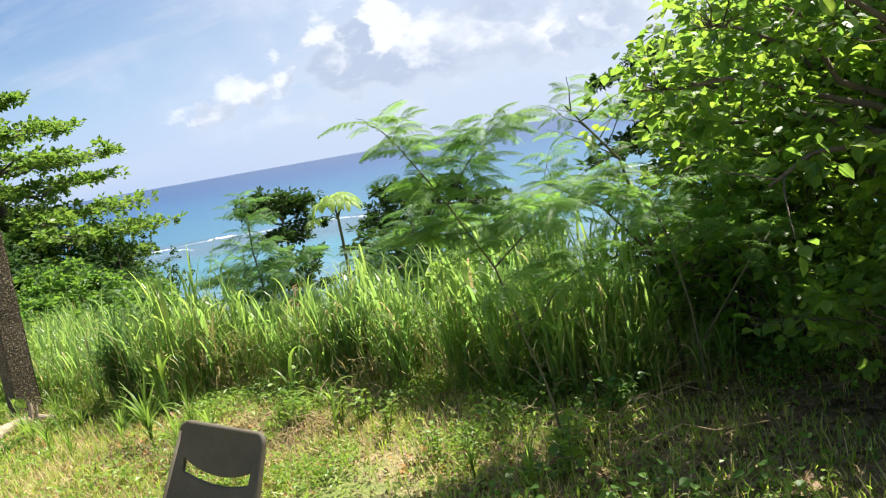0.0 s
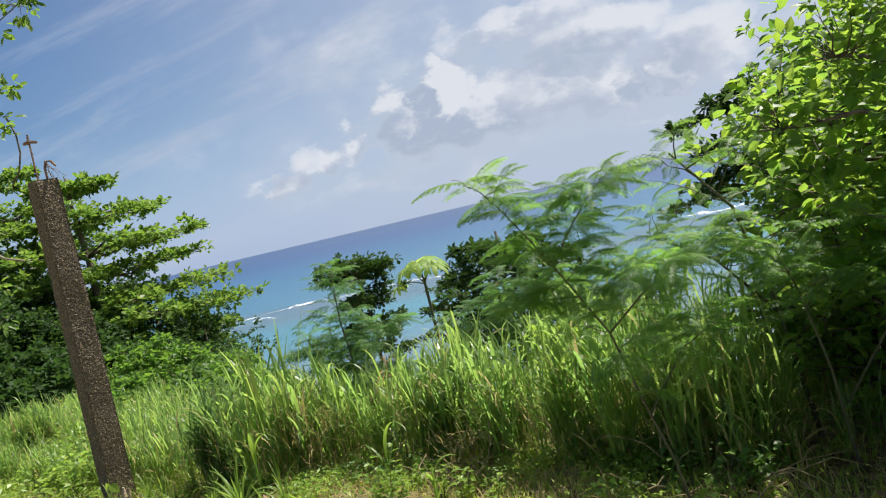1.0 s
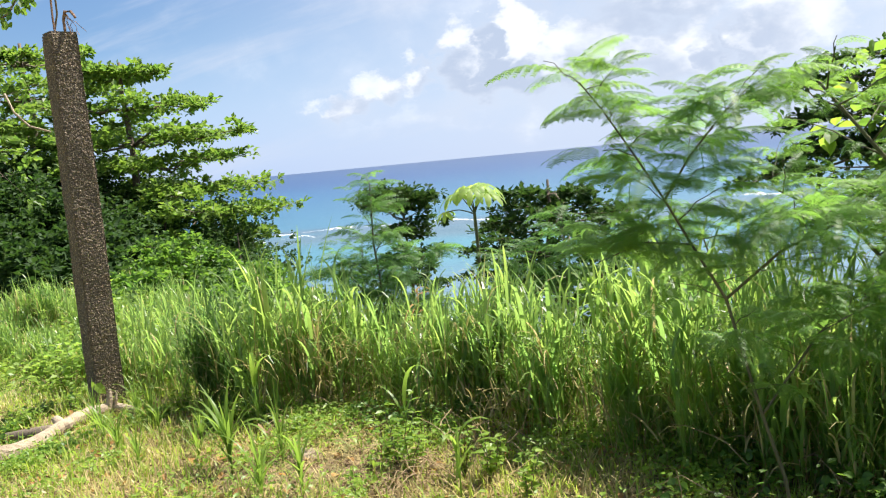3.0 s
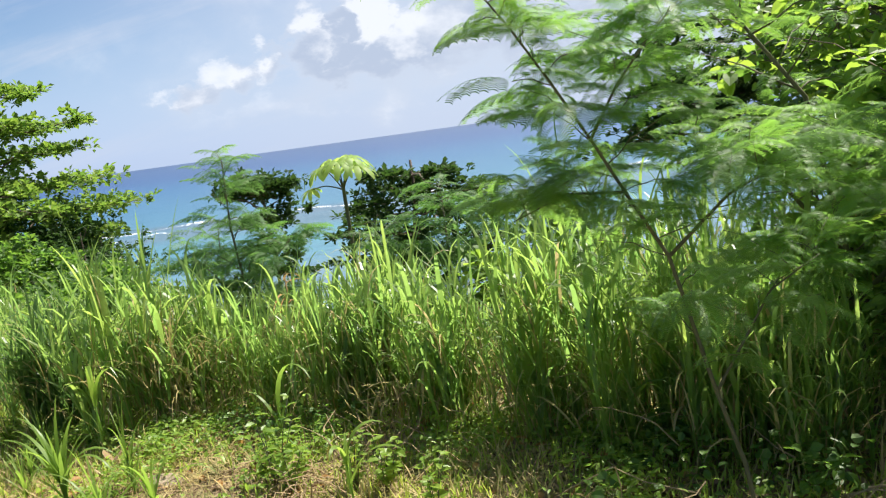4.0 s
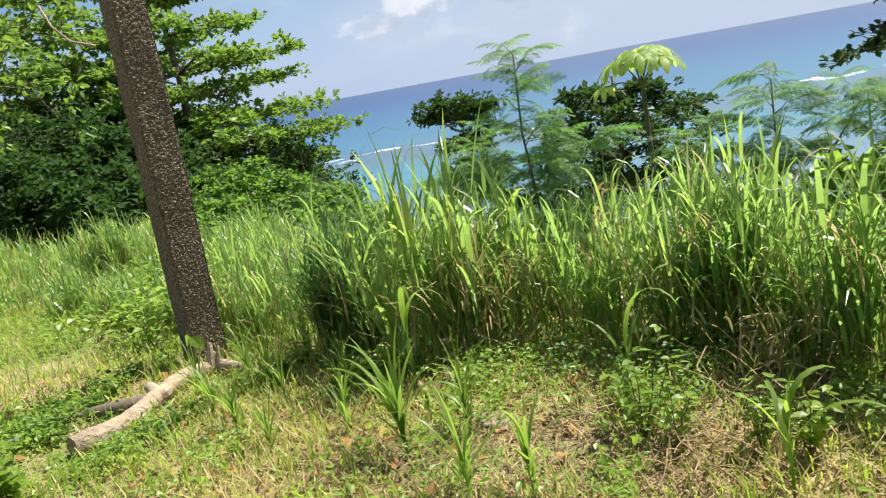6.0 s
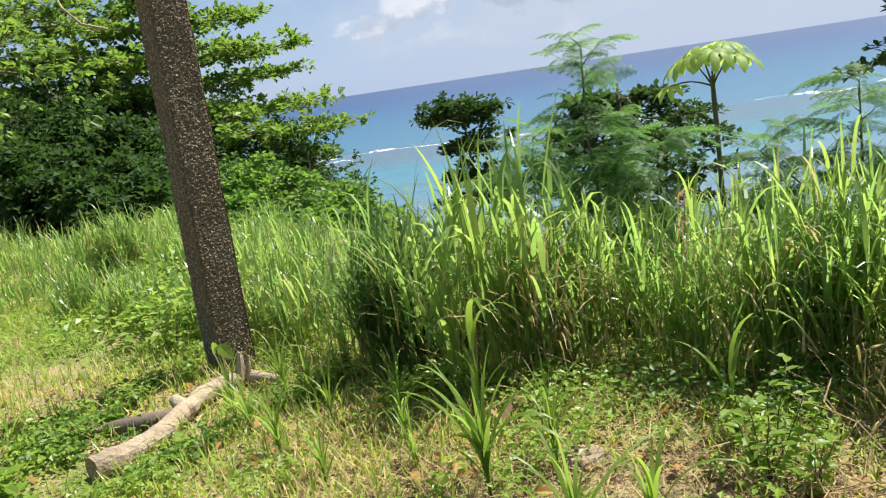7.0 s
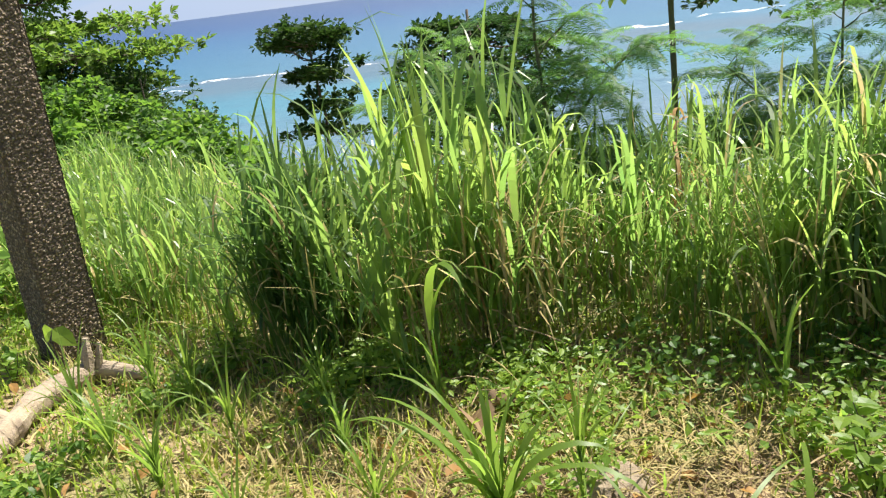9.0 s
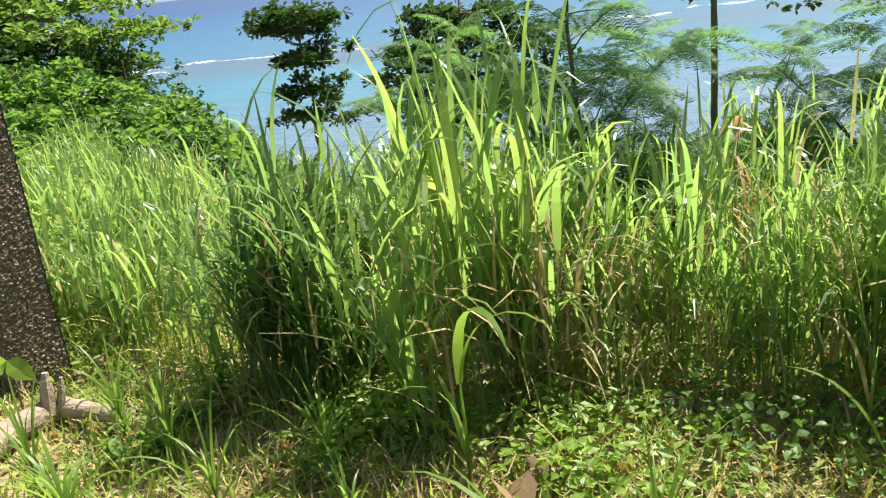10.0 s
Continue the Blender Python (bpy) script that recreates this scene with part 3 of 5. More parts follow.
def tree(name, label, category, at, trunk, limbs, leaf, leaf_mat, bark, cluster, size, rng, flat=0.35, group="", sides=6, droop=-0.15, spread=1.0, tilt=0.45, loose=0.25):
    """trunk: (points, radii); limbs: [(points, radii)]; leaves stand in rosettes at the twig ends given in each limb's last third."""
    t = thing(name, label, category, at, group)
    twigs, ends, ways = [], [], []
    for pts, rad, reach, many in limbs:
        pts = np.asarray(pts)
        for _ in range(many):
            u = rng.uniform(0.25, 1.0) ** 0.7
            i = min(int(u * (len(pts) - 1)), len(pts) - 2)
            p = pts[i] + (pts[i + 1] - pts[i]) * (u * (len(pts) - 1) - i)
            d = unit(pts[-1] - pts[0])
            w = rng.normal(0, 1, 3) * (1, 1, flat) + 0.7 * d
            q = p + unit(w) * reach * rng.uniform(0.35, 1.0) * spread
            if u > 0.92 or rng.random() < 0.16:
                twigs.append((limb(rng, p, q, 4, 0.2), (0.35 * rad[-1] + 0.004, 0.3 * rad[-1] + 0.003, 0.2 * rad[-1] + 0.002, 0.002)))
            ends.append(q), ways.append(unit(w))
    wood, small = tubes([trunk] + [(p, r) for p, r, _, _ in limbs], sides), tubes(twigs, 3)
    k = len(wood[0])
    part("trunk", mesh_of("trunk", np.concatenate([wood[0], small[0]]), wood[1] + [tuple(i + k for i in q) for q in small[1]], bark, False), t)
    ends, ways = np.array(ends), np.array(ways)
    p = np.repeat(ends, cluster, 0)
    d = unit(np.repeat(ways, cluster, 0) * 0.6 + rng.normal(0, 1, (len(p), 3)) * (1, 1, 0.55))
    d[:, 2] += droop
    up = np.array([0, 0, 1.0]) + rng.normal(0, tilt, (len(p), 3))
    x, y, z = axes(d, up)
    v, f = stamp(*leaf, p + d * size * 0.25 + rng.normal(0, size * loose, p.shape), x, y, z, size * rng.uniform(0.6, 1.2, len(p)))
    part("crown", mesh_of("crown", v, f, leaf_mat), t)
    return t


def almond(at, top_z, storeys, rng, label, leaf_mat=None, size=0.23, cluster=11, many=50, group="seaside almond trees", rise=(0.0, 0.1), arms=7, thick=1.0, boughs=()):
    """A tree with flat limbs in storeys (height, reach) round a straight trunk."""
    n = 9
    height = top_z - at[2]
    tr = limb(rng, (0, 0, -0.5), (0, 0, height - 0.2), n, 0.1)
    limbs = []
    for z, r in storeys:
        h = z - at[2]
        k = np.clip(h / height, 0, 1) * (n - 1)
        p = O([np.interp(k, np.arange(n), tr[:, 0]), np.interp(k, np.arange(n), tr[:, 1]), h - 0.06 * r])
        a0 = rng.normal(0, 0.12)
        for j in range(arms):
            a = a0 + j * 6.283 / arms + rng.normal(0, 0.15)
            rr = r * (rng.uniform(0.72, 1.0) if j else 0.98)
            q = p + (rr * math.cos(a), rr * math.sin(a), rr * rng.uniform(*rise))
            limbs.append((limb(rng, p, q, 6, 0.25), np.linspace(0.05, 0.012, 6) * thick, 0.16 * r + 0.25, int(many * (0.35 + 0.65 * r / 5))))
    for b in boughs:
        p = O([0, 0, min(b[2] - at[2] + 0.6, height - 0.4)])
        limbs.append((limb(rng, p, O(b) - at, 8, 0.2, 0.05), np.linspace(0.07, 0.012, 8) * thick, 0.6, 90))
    return tree("almond_tree", label, "tree", at, (tr, np.linspace(0.2, 0.05, n) * thick), limbs, leaf_small(0.34, 0.6, 0.2, 0.12), leaf_mat or ALMOND, BARK, cluster, size, rng, 0.13, group, droop=0.3, tilt=0.32, loose=0.14)


def bushy(name, label, category, at, radius, height, stems, many, leaf, leaf_mat, cluster, size, rng, bark=None, group="", lift=0.15, droop=-0.2, flat=0.8, base=0.05, extra=()):
    """A tree or shrub with limbs fanning from its foot or a short trunk."""
    limbs = []
    foot = np.array((0, 0, height * base))
    for i in range(stems):
        a = i * 2.4 + rng.uniform(0, 0.8)
        rr = radius * math.sqrt(rng.uniform(0.05, 1.0))
        top = np.array((rr * math.cos(a), rr * math.sin(a), height * (1 - 0.55 * (rr / radius) ** 2) * rng.uniform(0.55, 1.0)))
        limbs.append((limb(rng, foot, top, 7, 0.25, lift), np.linspace(0.022, 0.005, 7) * max(0.5, height / 2.5), radius * 0.42, many))
    limbs.extend((limb(rng, foot, b, 9, 0.2, 0.1), np.linspace(0.03, 0.006, 9), 0.36, 42) for b in extra)
    tr = (limb(rng, (0, 0, -0.3), foot + (0, 0, 0.05), 4, 0.05), np.array((0.05, 0.045, 0.04, 0.035)) * max(0.5, height / 2.5))
    return tree(name, label, category, at, tr, limbs, leaf, leaf_mat, bark or BARK, cluster, size, rng, flat, group, droop=droop)


def on_ground(x, y, dz=0.0):
    return (x, y, float(ground_z(x, y)) + dz)


SHORE = "seaside almond trees"
almond(on_ground(-16.4, 26.6), 6.0, ((-0.9, 3.6), (-0.1, 4.2), (0.6, 5.4), (1.45, 4.6), (2.4, 3.4), (3.25, 3.7), (4.4, 2.8), (5.4, 1.3)), R(11), "layered sea almond tree with bright green leaves")
almond(on_ground(-20.6, 27.2), 7.2, ((-0.8, 4.4), (0.3, 4.8), (1.5, 4.6), (2.7, 4.4), (3.9, 4.0), (5.2, 3.4), (6.4, 2.2)), R(12), "tall dense sea almond tree above the shore")
almond(on_ground(-25.6, 27.5), 8.2, ((0.3, 4.8), (1.7, 4.8), (3.0, 4.6), (4.3, 4.2), (5.8, 3.6), (7.2, 2.4)), R(13), "tall dense sea almond tree above the shore")
SLOPE = "dark trees on the slope"
almond(on_ground(-4.1, 42.0), 0.3, ((-5.2, 3.6), (-4.2, 4.4), (-3.2, 4.6), (-2.2, 4.4), (-1.3, 3.8), (-0.5, 2.6)), R(14), "dark-leaved spreading tree on the slope", DARKLEAF, 0.33, 10, 30, SLOPE, (-0.05, 0.12), 7, 1.3)
almond(on_ground(-10.35, 38.0), 0.3, ((-3.9, 1.6), (-2.9, 1.3), (-1.6, 1.1), (-0.9, 1.9), (-0.35, 1.9), (0.05, 1.2)), R(15), "small open-crowned tree on the slope", DARKLEAF, 0.26, 9, 36, SLOPE, (-0.2, 0.5), 6, 0.7)
almond(on_ground(12.2, 30.5), 5.0, ((1.0, 8.2), (2.4, 7.4), (3.3, 6.4), (4.3, 4.4)), R(16), "dark-leaved spreading tree on the slope", DARKLEAF, 0.26, 10, 30, SLOPE, (-0.2, 0.02), 9, 1.3,
       ((3.3, 30.0, -0.2), (4.2, 29.6, 0.5), (4.2, 30.2, 2.5), (4.8, 30.0, 1.5), (5.8, 29.8, 0.6), (5.4, 30.4, 3.2)))

# near trees and thickets beside the clearing
bushy("broadleaf_tree", "broad-leaved tree overhanging the shaded grass", "tree", on_ground(3.35, 6.6), 1.9, 3.7, 20, 60, leaf_tris(0.33, 0.45), BROAD, 8, 0.1, R(21), group="thicket trees")
bushy("broadleaf_tree", "broad-leaved tree overhanging the shaded grass", "tree", on_ground(3.6, 4.5), 1.6, 4.4, 16, 56, leaf_tris(0.33, 0.45), BROAD, 8, 0.115, R(22), group="thicket trees")
bushy("broadleaf_tree", "dense broad-leaved tree at the clearing's edge", "tree", on_ground(4.4, 8.6), 2.4, 5.0, 20, 66, leaf_tris(0.33, 0.45), BROAD, 8, 0.13, R(23), group="thicket trees")
bushy("broadleaf_tree", "leafy tree hung with a bare vine", "tree", on_ground(-14.2, 13.0), 4.0, 7.0, 18, 34, leaf_tris(0.27, 0.6), ALMOND, 10, 0.15, R(24), group="thicket trees", base=0.3, extra=((7.35, -2.0, 4.85), (7.05, -2.0, 4.4), (8.1, -2.0, 5.95), (6.4, -2.0, 5.0), (5.9, -2.0, 4.4)))
bushy("broadleaf_tree", "dense dark broad-leaved tree behind the thicket", "tree", on_ground(3.0, 9.1), 1.35, 3.7, 16, 60, leaf_tris(0.33, 0.45), SCRUB, 8, 0.11, R(26), group="thicket trees")
bushy("broadleaf_tree", "open broad-leaved tree shading the litter", "tree", on_ground(3.0, 5.2), 1.5, 4.2, 10, 16, leaf_tris(0.33, 0.45), BROAD, 7, 0.085, R(25), group="thicket trees", base=0.25,
      extra=((-1.85, 0.1, 1.86), (-1.45, 0.2, 2.15), (-1.55, 0.4, 1.6), (-1.1, 0.1, 2.45)))
for i, (x, y, r, h) in enumerate(((1.85, 6.95, 0.65, 2.2), (1.85, 6.45, 0.8, 2.2), (2.1, 6.1, 0.7, 1.5), (2.5, 5.0, 0.8, 1.4), (3.2, 3.6, 0.8, 1.5), (2.3, 7.3, 0.9, 1.6), (2.6, 6.6, 0.9, 2.2))):
    bushy("shrub", "dark green leafy shrub in the shade", "shrub", on_ground(x, y), r, h, 13, 22, leaf_tris(0.33, 0.45), BROAD, 7, 0.075, R(30 + i), group="shrubs in the shade")
# added trees as dark backdrop; leaf colour stands for shade below the canopies
for i, (x, y, r, h) in enumerate(((-13.6, 25.0, 2.0, 2.8), (-16.5, 25.0, 2.4, 3.4), (-19.5, 25.4, 2.6, 3.8), (-22.5, 25.8, 2.6, 4.0), (-18.0, 28.8, 3.0, 4.8), (-14.5, 28.5, 2.6, 3.8), (-22.0, 29.0, 3.0, 5.0), (-12.0, 23.0, 1.5, 1.8), (-12.8, 18.6, 1.5, 1.7), (-15.2, 19.2, 1.8, 2.2), (-18.0, 19.8, 2.0, 2.6), (-21.0, 20.5, 2.2, 3.0), (-10.9, 17.0, 1.1, 1.1), (-9.7, 13.9, 0.9, 0.8), (-11.0, 14.7, 1.1, 1.2), (-12.6, 15.4, 1.3, 1.5), (-14.4, 16.2, 1.6, 1.9), (-16.6, 17.0, 1.8, 2.3))):
    bushy("broadleaf_tree", "added low tree, dark leaves standing for shade under the almonds", "tree", on_ground(x, y), r, h, 18, 40, leaf_small(0.38, 0.5), DARKLEAF, 9, 0.16, R(140 + i), group="dark trees under the almonds")
for i, (x, y, r, h) in enumerate(((-6.6, 14.3, 0.8, 1.0), (-6.0, 14.5, 0.7, 0.9), (-7.3, 15.6, 0.9, 1.25), (-6.8, 16.2, 0.8, 1.2), (-7.8, 17.7, 1.0, 1.5), (-8.6, 18.3, 1.1, 1.6), (-7.3, 18.4, 0.9, 1.15), (-8.1, 19.4, 1.0, 1.4), (-9.4, 17.2, 1.1, 1.4), (-9.8, 19.2, 1.2, 1.3), (-8.9, 18.9, 1.0, 1.35), (-8.1, 18.6, 0.9, 1.1), (-7.4, 18.4, 0.8, 0.9), (-7.2, 17.0, 0.8, 0.8), (-8.2, 16.6, 0.9, 0.9), (-9.3, 16.4, 1.0, 1.0), (-7.2, 12.5, 0.6, 0.55))):
    bushy("shrub", "rounded green shrub on the hillside", "shrub", on_ground(x, y), r, h, 14, 22, leaf_small(0.42, 0.5), SCRUB, 10, 0.115, R(40 + i), group="hillside shrubs")


# ---- feathery shrubs ----
def feather_leaf(pairs, leaflets):
    """A twice-divided leaf, 1 long along y, its pinnae hanging and set with paired leaflets."""
    vs, fs = [], []

    def quad(*corners):
        n = len(vs)
        vs.extend(corners), fs.append((n, n + 1, n + 2, n + 3))

    def rachis(u):
        return O((0.0, u * (1 - 0.12 * u), 0.10 * u - 0.42 * u * u))

    for i in range(4):
        a, b = rachis(i / 4), rachis((i + 1) / 4)
        quad(a - (0.009, 0, 0), a + (0.009, 0, 0), b + (0.007, 0, 0), b - (0.007, 0, 0))
    for i in range(pairs):
        u = 0.2 + 0.8 * i / (pairs - 1)
        length = 0.42 * (1 - 0.45 * abs(u - 0.5))
        for s in (-1, 1):
            ang = radians(64 - 36 * u)
            dx, dy = s * math.sin(ang), math.cos(ang)

            def along(w):
                k = length * (w - 0.22 * w * w)
                return rachis(u) + O((dx * k, dy * k, length * (0.12 * w - 0.6 * w * w)))

            for j in range(leaflets):
                w = 0.06 + 0.94 * j / leaflets
                p, q = along(w), along(w + 0.52 / leaflets)
                ll = 0.07 * (1 - 0.5 * abs(w - 0.5))
                for e in (-1, 1):
                    o = O((-dy * e * s + 0.4 * dx, dx * e * s + 0.4 * dy, -0.3)) * ll
                    quad(p, q, q + o, 0.6 * p + 0.4 * q + 1.05 * o)
    return np.array(vs, float), np.array(fs)


FINE, COARSE = feather_leaf(7, 11), feather_leaf(6, 7)


def feathery(label, at, stems, leaf, size, per, rng, group="feathery shrubs", low=0.3, leaf_mat=None):
    """stems: (points, radius at the foot, spray length, sprays)."""
    t = thing("feathery_shrub", label, "shrub", at, group)
    for pts, r0, spray, many in stems:
        pts = np.asarray(pts, float)
        lines, ps, ds = [(pts, np.linspace(r0, 0.35 * r0, len(pts)))], [], []
        seg = len(pts) - 1
        for k in range(many):
            u = low + (1 - low) * (k + rng.uniform(0, 1)) / many
            i = min(int(u * seg), seg - 1)
            p = pts[i] + (pts[i + 1] - pts[i]) * (u * seg - i)
            a = k * 2.4 + rng.normal(0, 0.4)
            end = p + O((math.cos(a), math.sin(a), rng.uniform(0.05, 0.8))) * spray * rng.uniform(0.4, 1.0) * (1.15 - 0.5 * u)
            ln = limb(rng, p, end, 5, 0.15, 0.06)
            lines.append((ln, np.linspace(0.28 * r0, 0.0012, 5)))
            for _ in range(per):
                w = rng.uniform(0.2, 1.0)
                j = min(int(w * 4), 3)
                ps.append(ln[j] + (ln[j + 1] - ln[j]) * (w * 4 - j))
                b = rng.uniform(0, 6.283)
                ds.append(unit(unit(end - p) * 0.55 + O((math.cos(b), math.sin(b), rng.uniform(-0.3, 0.5)))))
        stem = part("stem", mesh_of("stem", *tubes(lines, 6), GREENBARK, False), t)
        p, d = np.array(ps), np.array(ds)
        x, y, z = axes(d, O([0, 0, 1.0]) + rng.normal(0, 0.25, p.shape))
        part("foliage", mesh_of("foliage", *stamp(*leaf, p, x, y, z, size * rng.uniform(0.65, 1.15, len(p))), leaf_mat or FEATHER), stem, "fine twice-divided feathery leaves")
    return t


g = on_ground(0.46, 4.92)
feathery("tall leaning feathery-leaved shrub beside the grass", g, [
    (O([(0, 0, -0.1), (-0.07, 0, 0.42), (-0.135, 0, 0.65), (-0.235, 0, 1.07), (-0.34, 0, 1.27), (-0.42, 0, 1.43), (-0.515, -0.02, 1.6), (-0.61, -0.04, 1.76), (-0.68, -0.06, 1.86)]), 0.0075, 0.21, 26),
    (O([(-0.42, 0, 1.43), (-0.33, 0.02, 1.57), (-0.225, 0.05, 1.69), (-0.12, 0.06, 1.79)]), 0.005, 0.24, 14),
    (O([(-0.235, 0, 1.07), (-0.04, 0.05, 1.22), (0.14, 0.1, 1.29), (0.41, 0.15, 1.31)]), 0.006, 0.32, 20),
    (O([(-0.34, 0, 1.27), (-0.5, 0.05, 1.28), (-0.66, 0.05, 1.22)]), 0.005, 0.24, 9),
    (O([(-0.135, 0, 0.65), (0.09, 0.15, 0.9), (0.28, 0.25, 0.97)]), 0.005, 0.28, 10)], FINE, 0.19, 5, R(51), low=0.25)
g = on_ground(1.35, 5.5)
feathery("feathery-leaved shrub in front of the thicket", g, [
    (O([(0, 0, -0.1), (-0.05, 0, 0.6), (-0.12, 0.0, 1.0), (-0.2, 0.05, 1.3)]), 0.010, 0.45, 16),
    (O([(0, 0, 0.4), (0.25, -0.1, 0.8), (0.4, -0.15, 1.0)]), 0.008, 0.42, 9)], FINE, 0.2, 4, R(56), low=0.5)
g = on_ground(1.35, 6.2)
feathery("feathery-leaved shrub leaning out of the thicket", g, [
    (O([(0, 0, -0.1), (-0.1, 0, 0.8), (-0.25, -0.05, 1.5), (-0.55, -0.1, 1.9)]), 0.018, 0.55, 16),
    (O([(-0.1, 0, 0.8), (-0.4, 0, 1.2), (-0.75, 0.05, 1.42)]), 0.012, 0.45, 12),
    (O([(-0.05, 0, 0.6), (0.3, -0.3, 1.1), (0.4, -0.5, 1.4)]), 0.012, 0.5, 12)], FINE, 0.19, 5, R(52))
g = on_ground(-2.13, 8.35)
feathery("feathery-leaved sapling rising out of the tall grass", g, [
    (O([(0, 0, -0.1), (0.0, 0, 0.7), (-0.04, 0, 1.2), (-0.02, 0, 1.68)]), 0.014, 0.38, 20),
    (O([(0, 0, 0.6), (0.2, 0, 0.9), (0.36, 0.05, 1.05)]), 0.01, 0.36, 12),
    (O([(0, 0, 0.5), (-0.25, 0.1, 0.85), (-0.42, 0.1, 1.05)]), 0.009, 0.3, 10),
    (O([(0, 0, 0.4), (0.3, 0.1, 0.55), (0.45, 0.1, 0.6)]), 0.009, 0.3, 10)], COARSE, 0.23, 6, R(53), low=0.15, leaf_mat=SAPLING)
g = on_ground(-0.7, 8.75)
feathery("feathery-leaved sapling rising out of the tall grass", g, [
    (O([(0, 0, -0.1), (0.05, 0, 0.7), (0.05, 0, 1.3)]), 0.013, 0.4, 18),
    (O([(0, 0, 0.4), (-0.3, 0, 0.75), (-0.5, 0.05, 0.95)]), 0.01, 0.36, 14),
    (O([(0, 0, 0.3), (-0.35, 0, 0.5), (-0.62, 0.05, 0.62)]), 0.01, 0.32, 12),
    (O([(0, 0, 0.4), (0.4, 0, 0.85), (0.6, 0.05, 1.15)]), 0.01, 0.4, 14)], COARSE, 0.23, 6, R(54), low=0.15, leaf_mat=SAPLING)
g = on_ground(0.5, 8.6)
feathery("feathery-leaved sapling rising out of the tall grass", g, [
    (O([(0, 0, -0.1), (0.05, 0, 0.7), (-0.1, 0, 1.25)]), 0.014, 0.45, 16),
    (O([(0, 0, 0.5), (-0.3, 0, 0.95), (-0.5, 0.05, 1.05)]), 0.01, 0.4, 12)], COARSE, 0.23, 5, R(55), low=0.15, leaf_mat=SAPLING)
g = on_ground(-2.75, 9.6)
feathery("slender feathery-leaved sapling above the slope", g, [
    (O([(0, 0, -0.1), (0.0, 0, 0.7), (0.05, 0, 1.3)]), 0.011, 0.34, 14),
    (O([(0, 0, 0.5), (-0.2, 0, 0.85), (-0.3, 0.05, 1.0)]), 0.008, 0.3, 9)], COARSE, 0.22, 6, R(57), low=0.15, leaf_mat=SAPLING)
bushy("shrub", "yellow-green leafy shrub behind the grass", "shrub", on_ground(0.0, 8.2), 0.55, 1.15, 10, 14, leaf_tris(0.36, 0.5), BROAD, 7, 0.10, R(36), group="shrubs in the shade")


# ---- umbrella-leaved sapling ----
def umbrella_tree():
    x, y = -1.43, 9.0
    t = thing("umbrella_sapling", "slim sapling with an umbrella of large lobed leaves", "tree", on_ground(x, y))
    rng = R(61)
    h = 1.25 - t.location.z
    n = 26
    pts = limb(rng, (0.02, 0, -0.3), (0, 0, h), n, 0.02)
    rad = np.linspace(0.019, 0.014, n) * (1 + 0.10 * (np.arange(n) % 2))
    part("trunk", mesh_of("trunk", *tubes([(pts, rad)], 10), GREENBARK, False), t, "thin ringed grey-green stem")

    def lobed(lobes=7):
        vs, fs = [], []
        for k in range(lobes):
            a = radians(-120 + 240 * k / (lobes - 1))
            ln = 0.22 * (1 - 0.3 * abs(k - (lobes - 1) / 2) / lobes * 2)
            d, s = O((math.sin(a), math.cos(a), 0)), O((math.cos(a), -math.sin(a), 0))
            i = len(vs)
            for u, w, z in ((0.03, 0.006, 0), (0.35, 0.022, 0.008), (0.62, 0.033, -0.015), (0.88, 0.028, -0.06), (1.0, 0.006, -0.10)):
                vs += [d * ln * u - s * w + (0, 0, z - 0.004), d * ln * u + (0, 0, z + 0.004), d * ln * u + s * w + (0, 0, z - 0.004)]
            for r in range(4):
                q = i + 3 * r
                fs += [(q, q + 1, q + 4, q + 3), (q + 1, q + 2, q + 5, q + 4)]
        return np.array(vs), np.array(fs)

    me = mesh_of("leaf", *lobed(), UMBRELLA, False)
    for i in range(7):
        a = i * 2.4
        r = 0.08 + 0.11 * (i / 7)
        z = h + 0.19 - 0.10 * (i / 7)
        if i == 6:
            a, r, z = 3.2, 0.25, h - 0.03
        c = O((r * math.cos(a), r * math.sin(a), z))
        leaf = part("leaf", me, t)
        leaf.location = c
        leaf.rotation_euler = Euler((radians(-rng.uniform(6, 26)), rng.normal(0, 0.1), a - math.pi / 2))
        leaf.scale = [rng.uniform(0.8, 1.05) * (0.6 if i == 6 else 1.0)] * 3
        part("petiole", mesh_of("petiole", *tubes([(limb(rng, (0, 0, h - 0.06), c, 5, 0.05, 0.12), [0.007, 0.006, 0.005, 0.005, 0.004])], 6), GREENBARK, False), t)


umbrella_tree()

# dead twig above the hillside shrubs, and the vine at the clearing's side
dead = thing("dead_twig", "bare dead stem standing above the hillside shrubs", "stem", on_ground(-9.6, 20.4))
part("stem", mesh_of("stem", *tubes([(limb(R(3), (0, 0, -0.2), (-0.05, 0, 2.35), 7, 0.1), np.linspace(0.035, 0.012, 7)), (((0, 0, 2.2), (0.12, 0, 2.42)), (0.012, 0.006))], 6), BARK), dead)


# ---- tall grass ----
FRONT = ((-14, 10.5), (-7.0, 9.4), (-4.9, 8.3), (-3.9, 8.05), (-3.2, 7.4), (-2.7, 7.1), (-1.9, 7.2), (-1.3, 7.05), (-0.6, 6.6), (0.2, 5.95), (0.9, 5.55), (1.6, 5.45), (4, 5.5))


def front_line(x):
    fx, fy = zip(*FRONT)
    return np.interp(x, fx, fy)


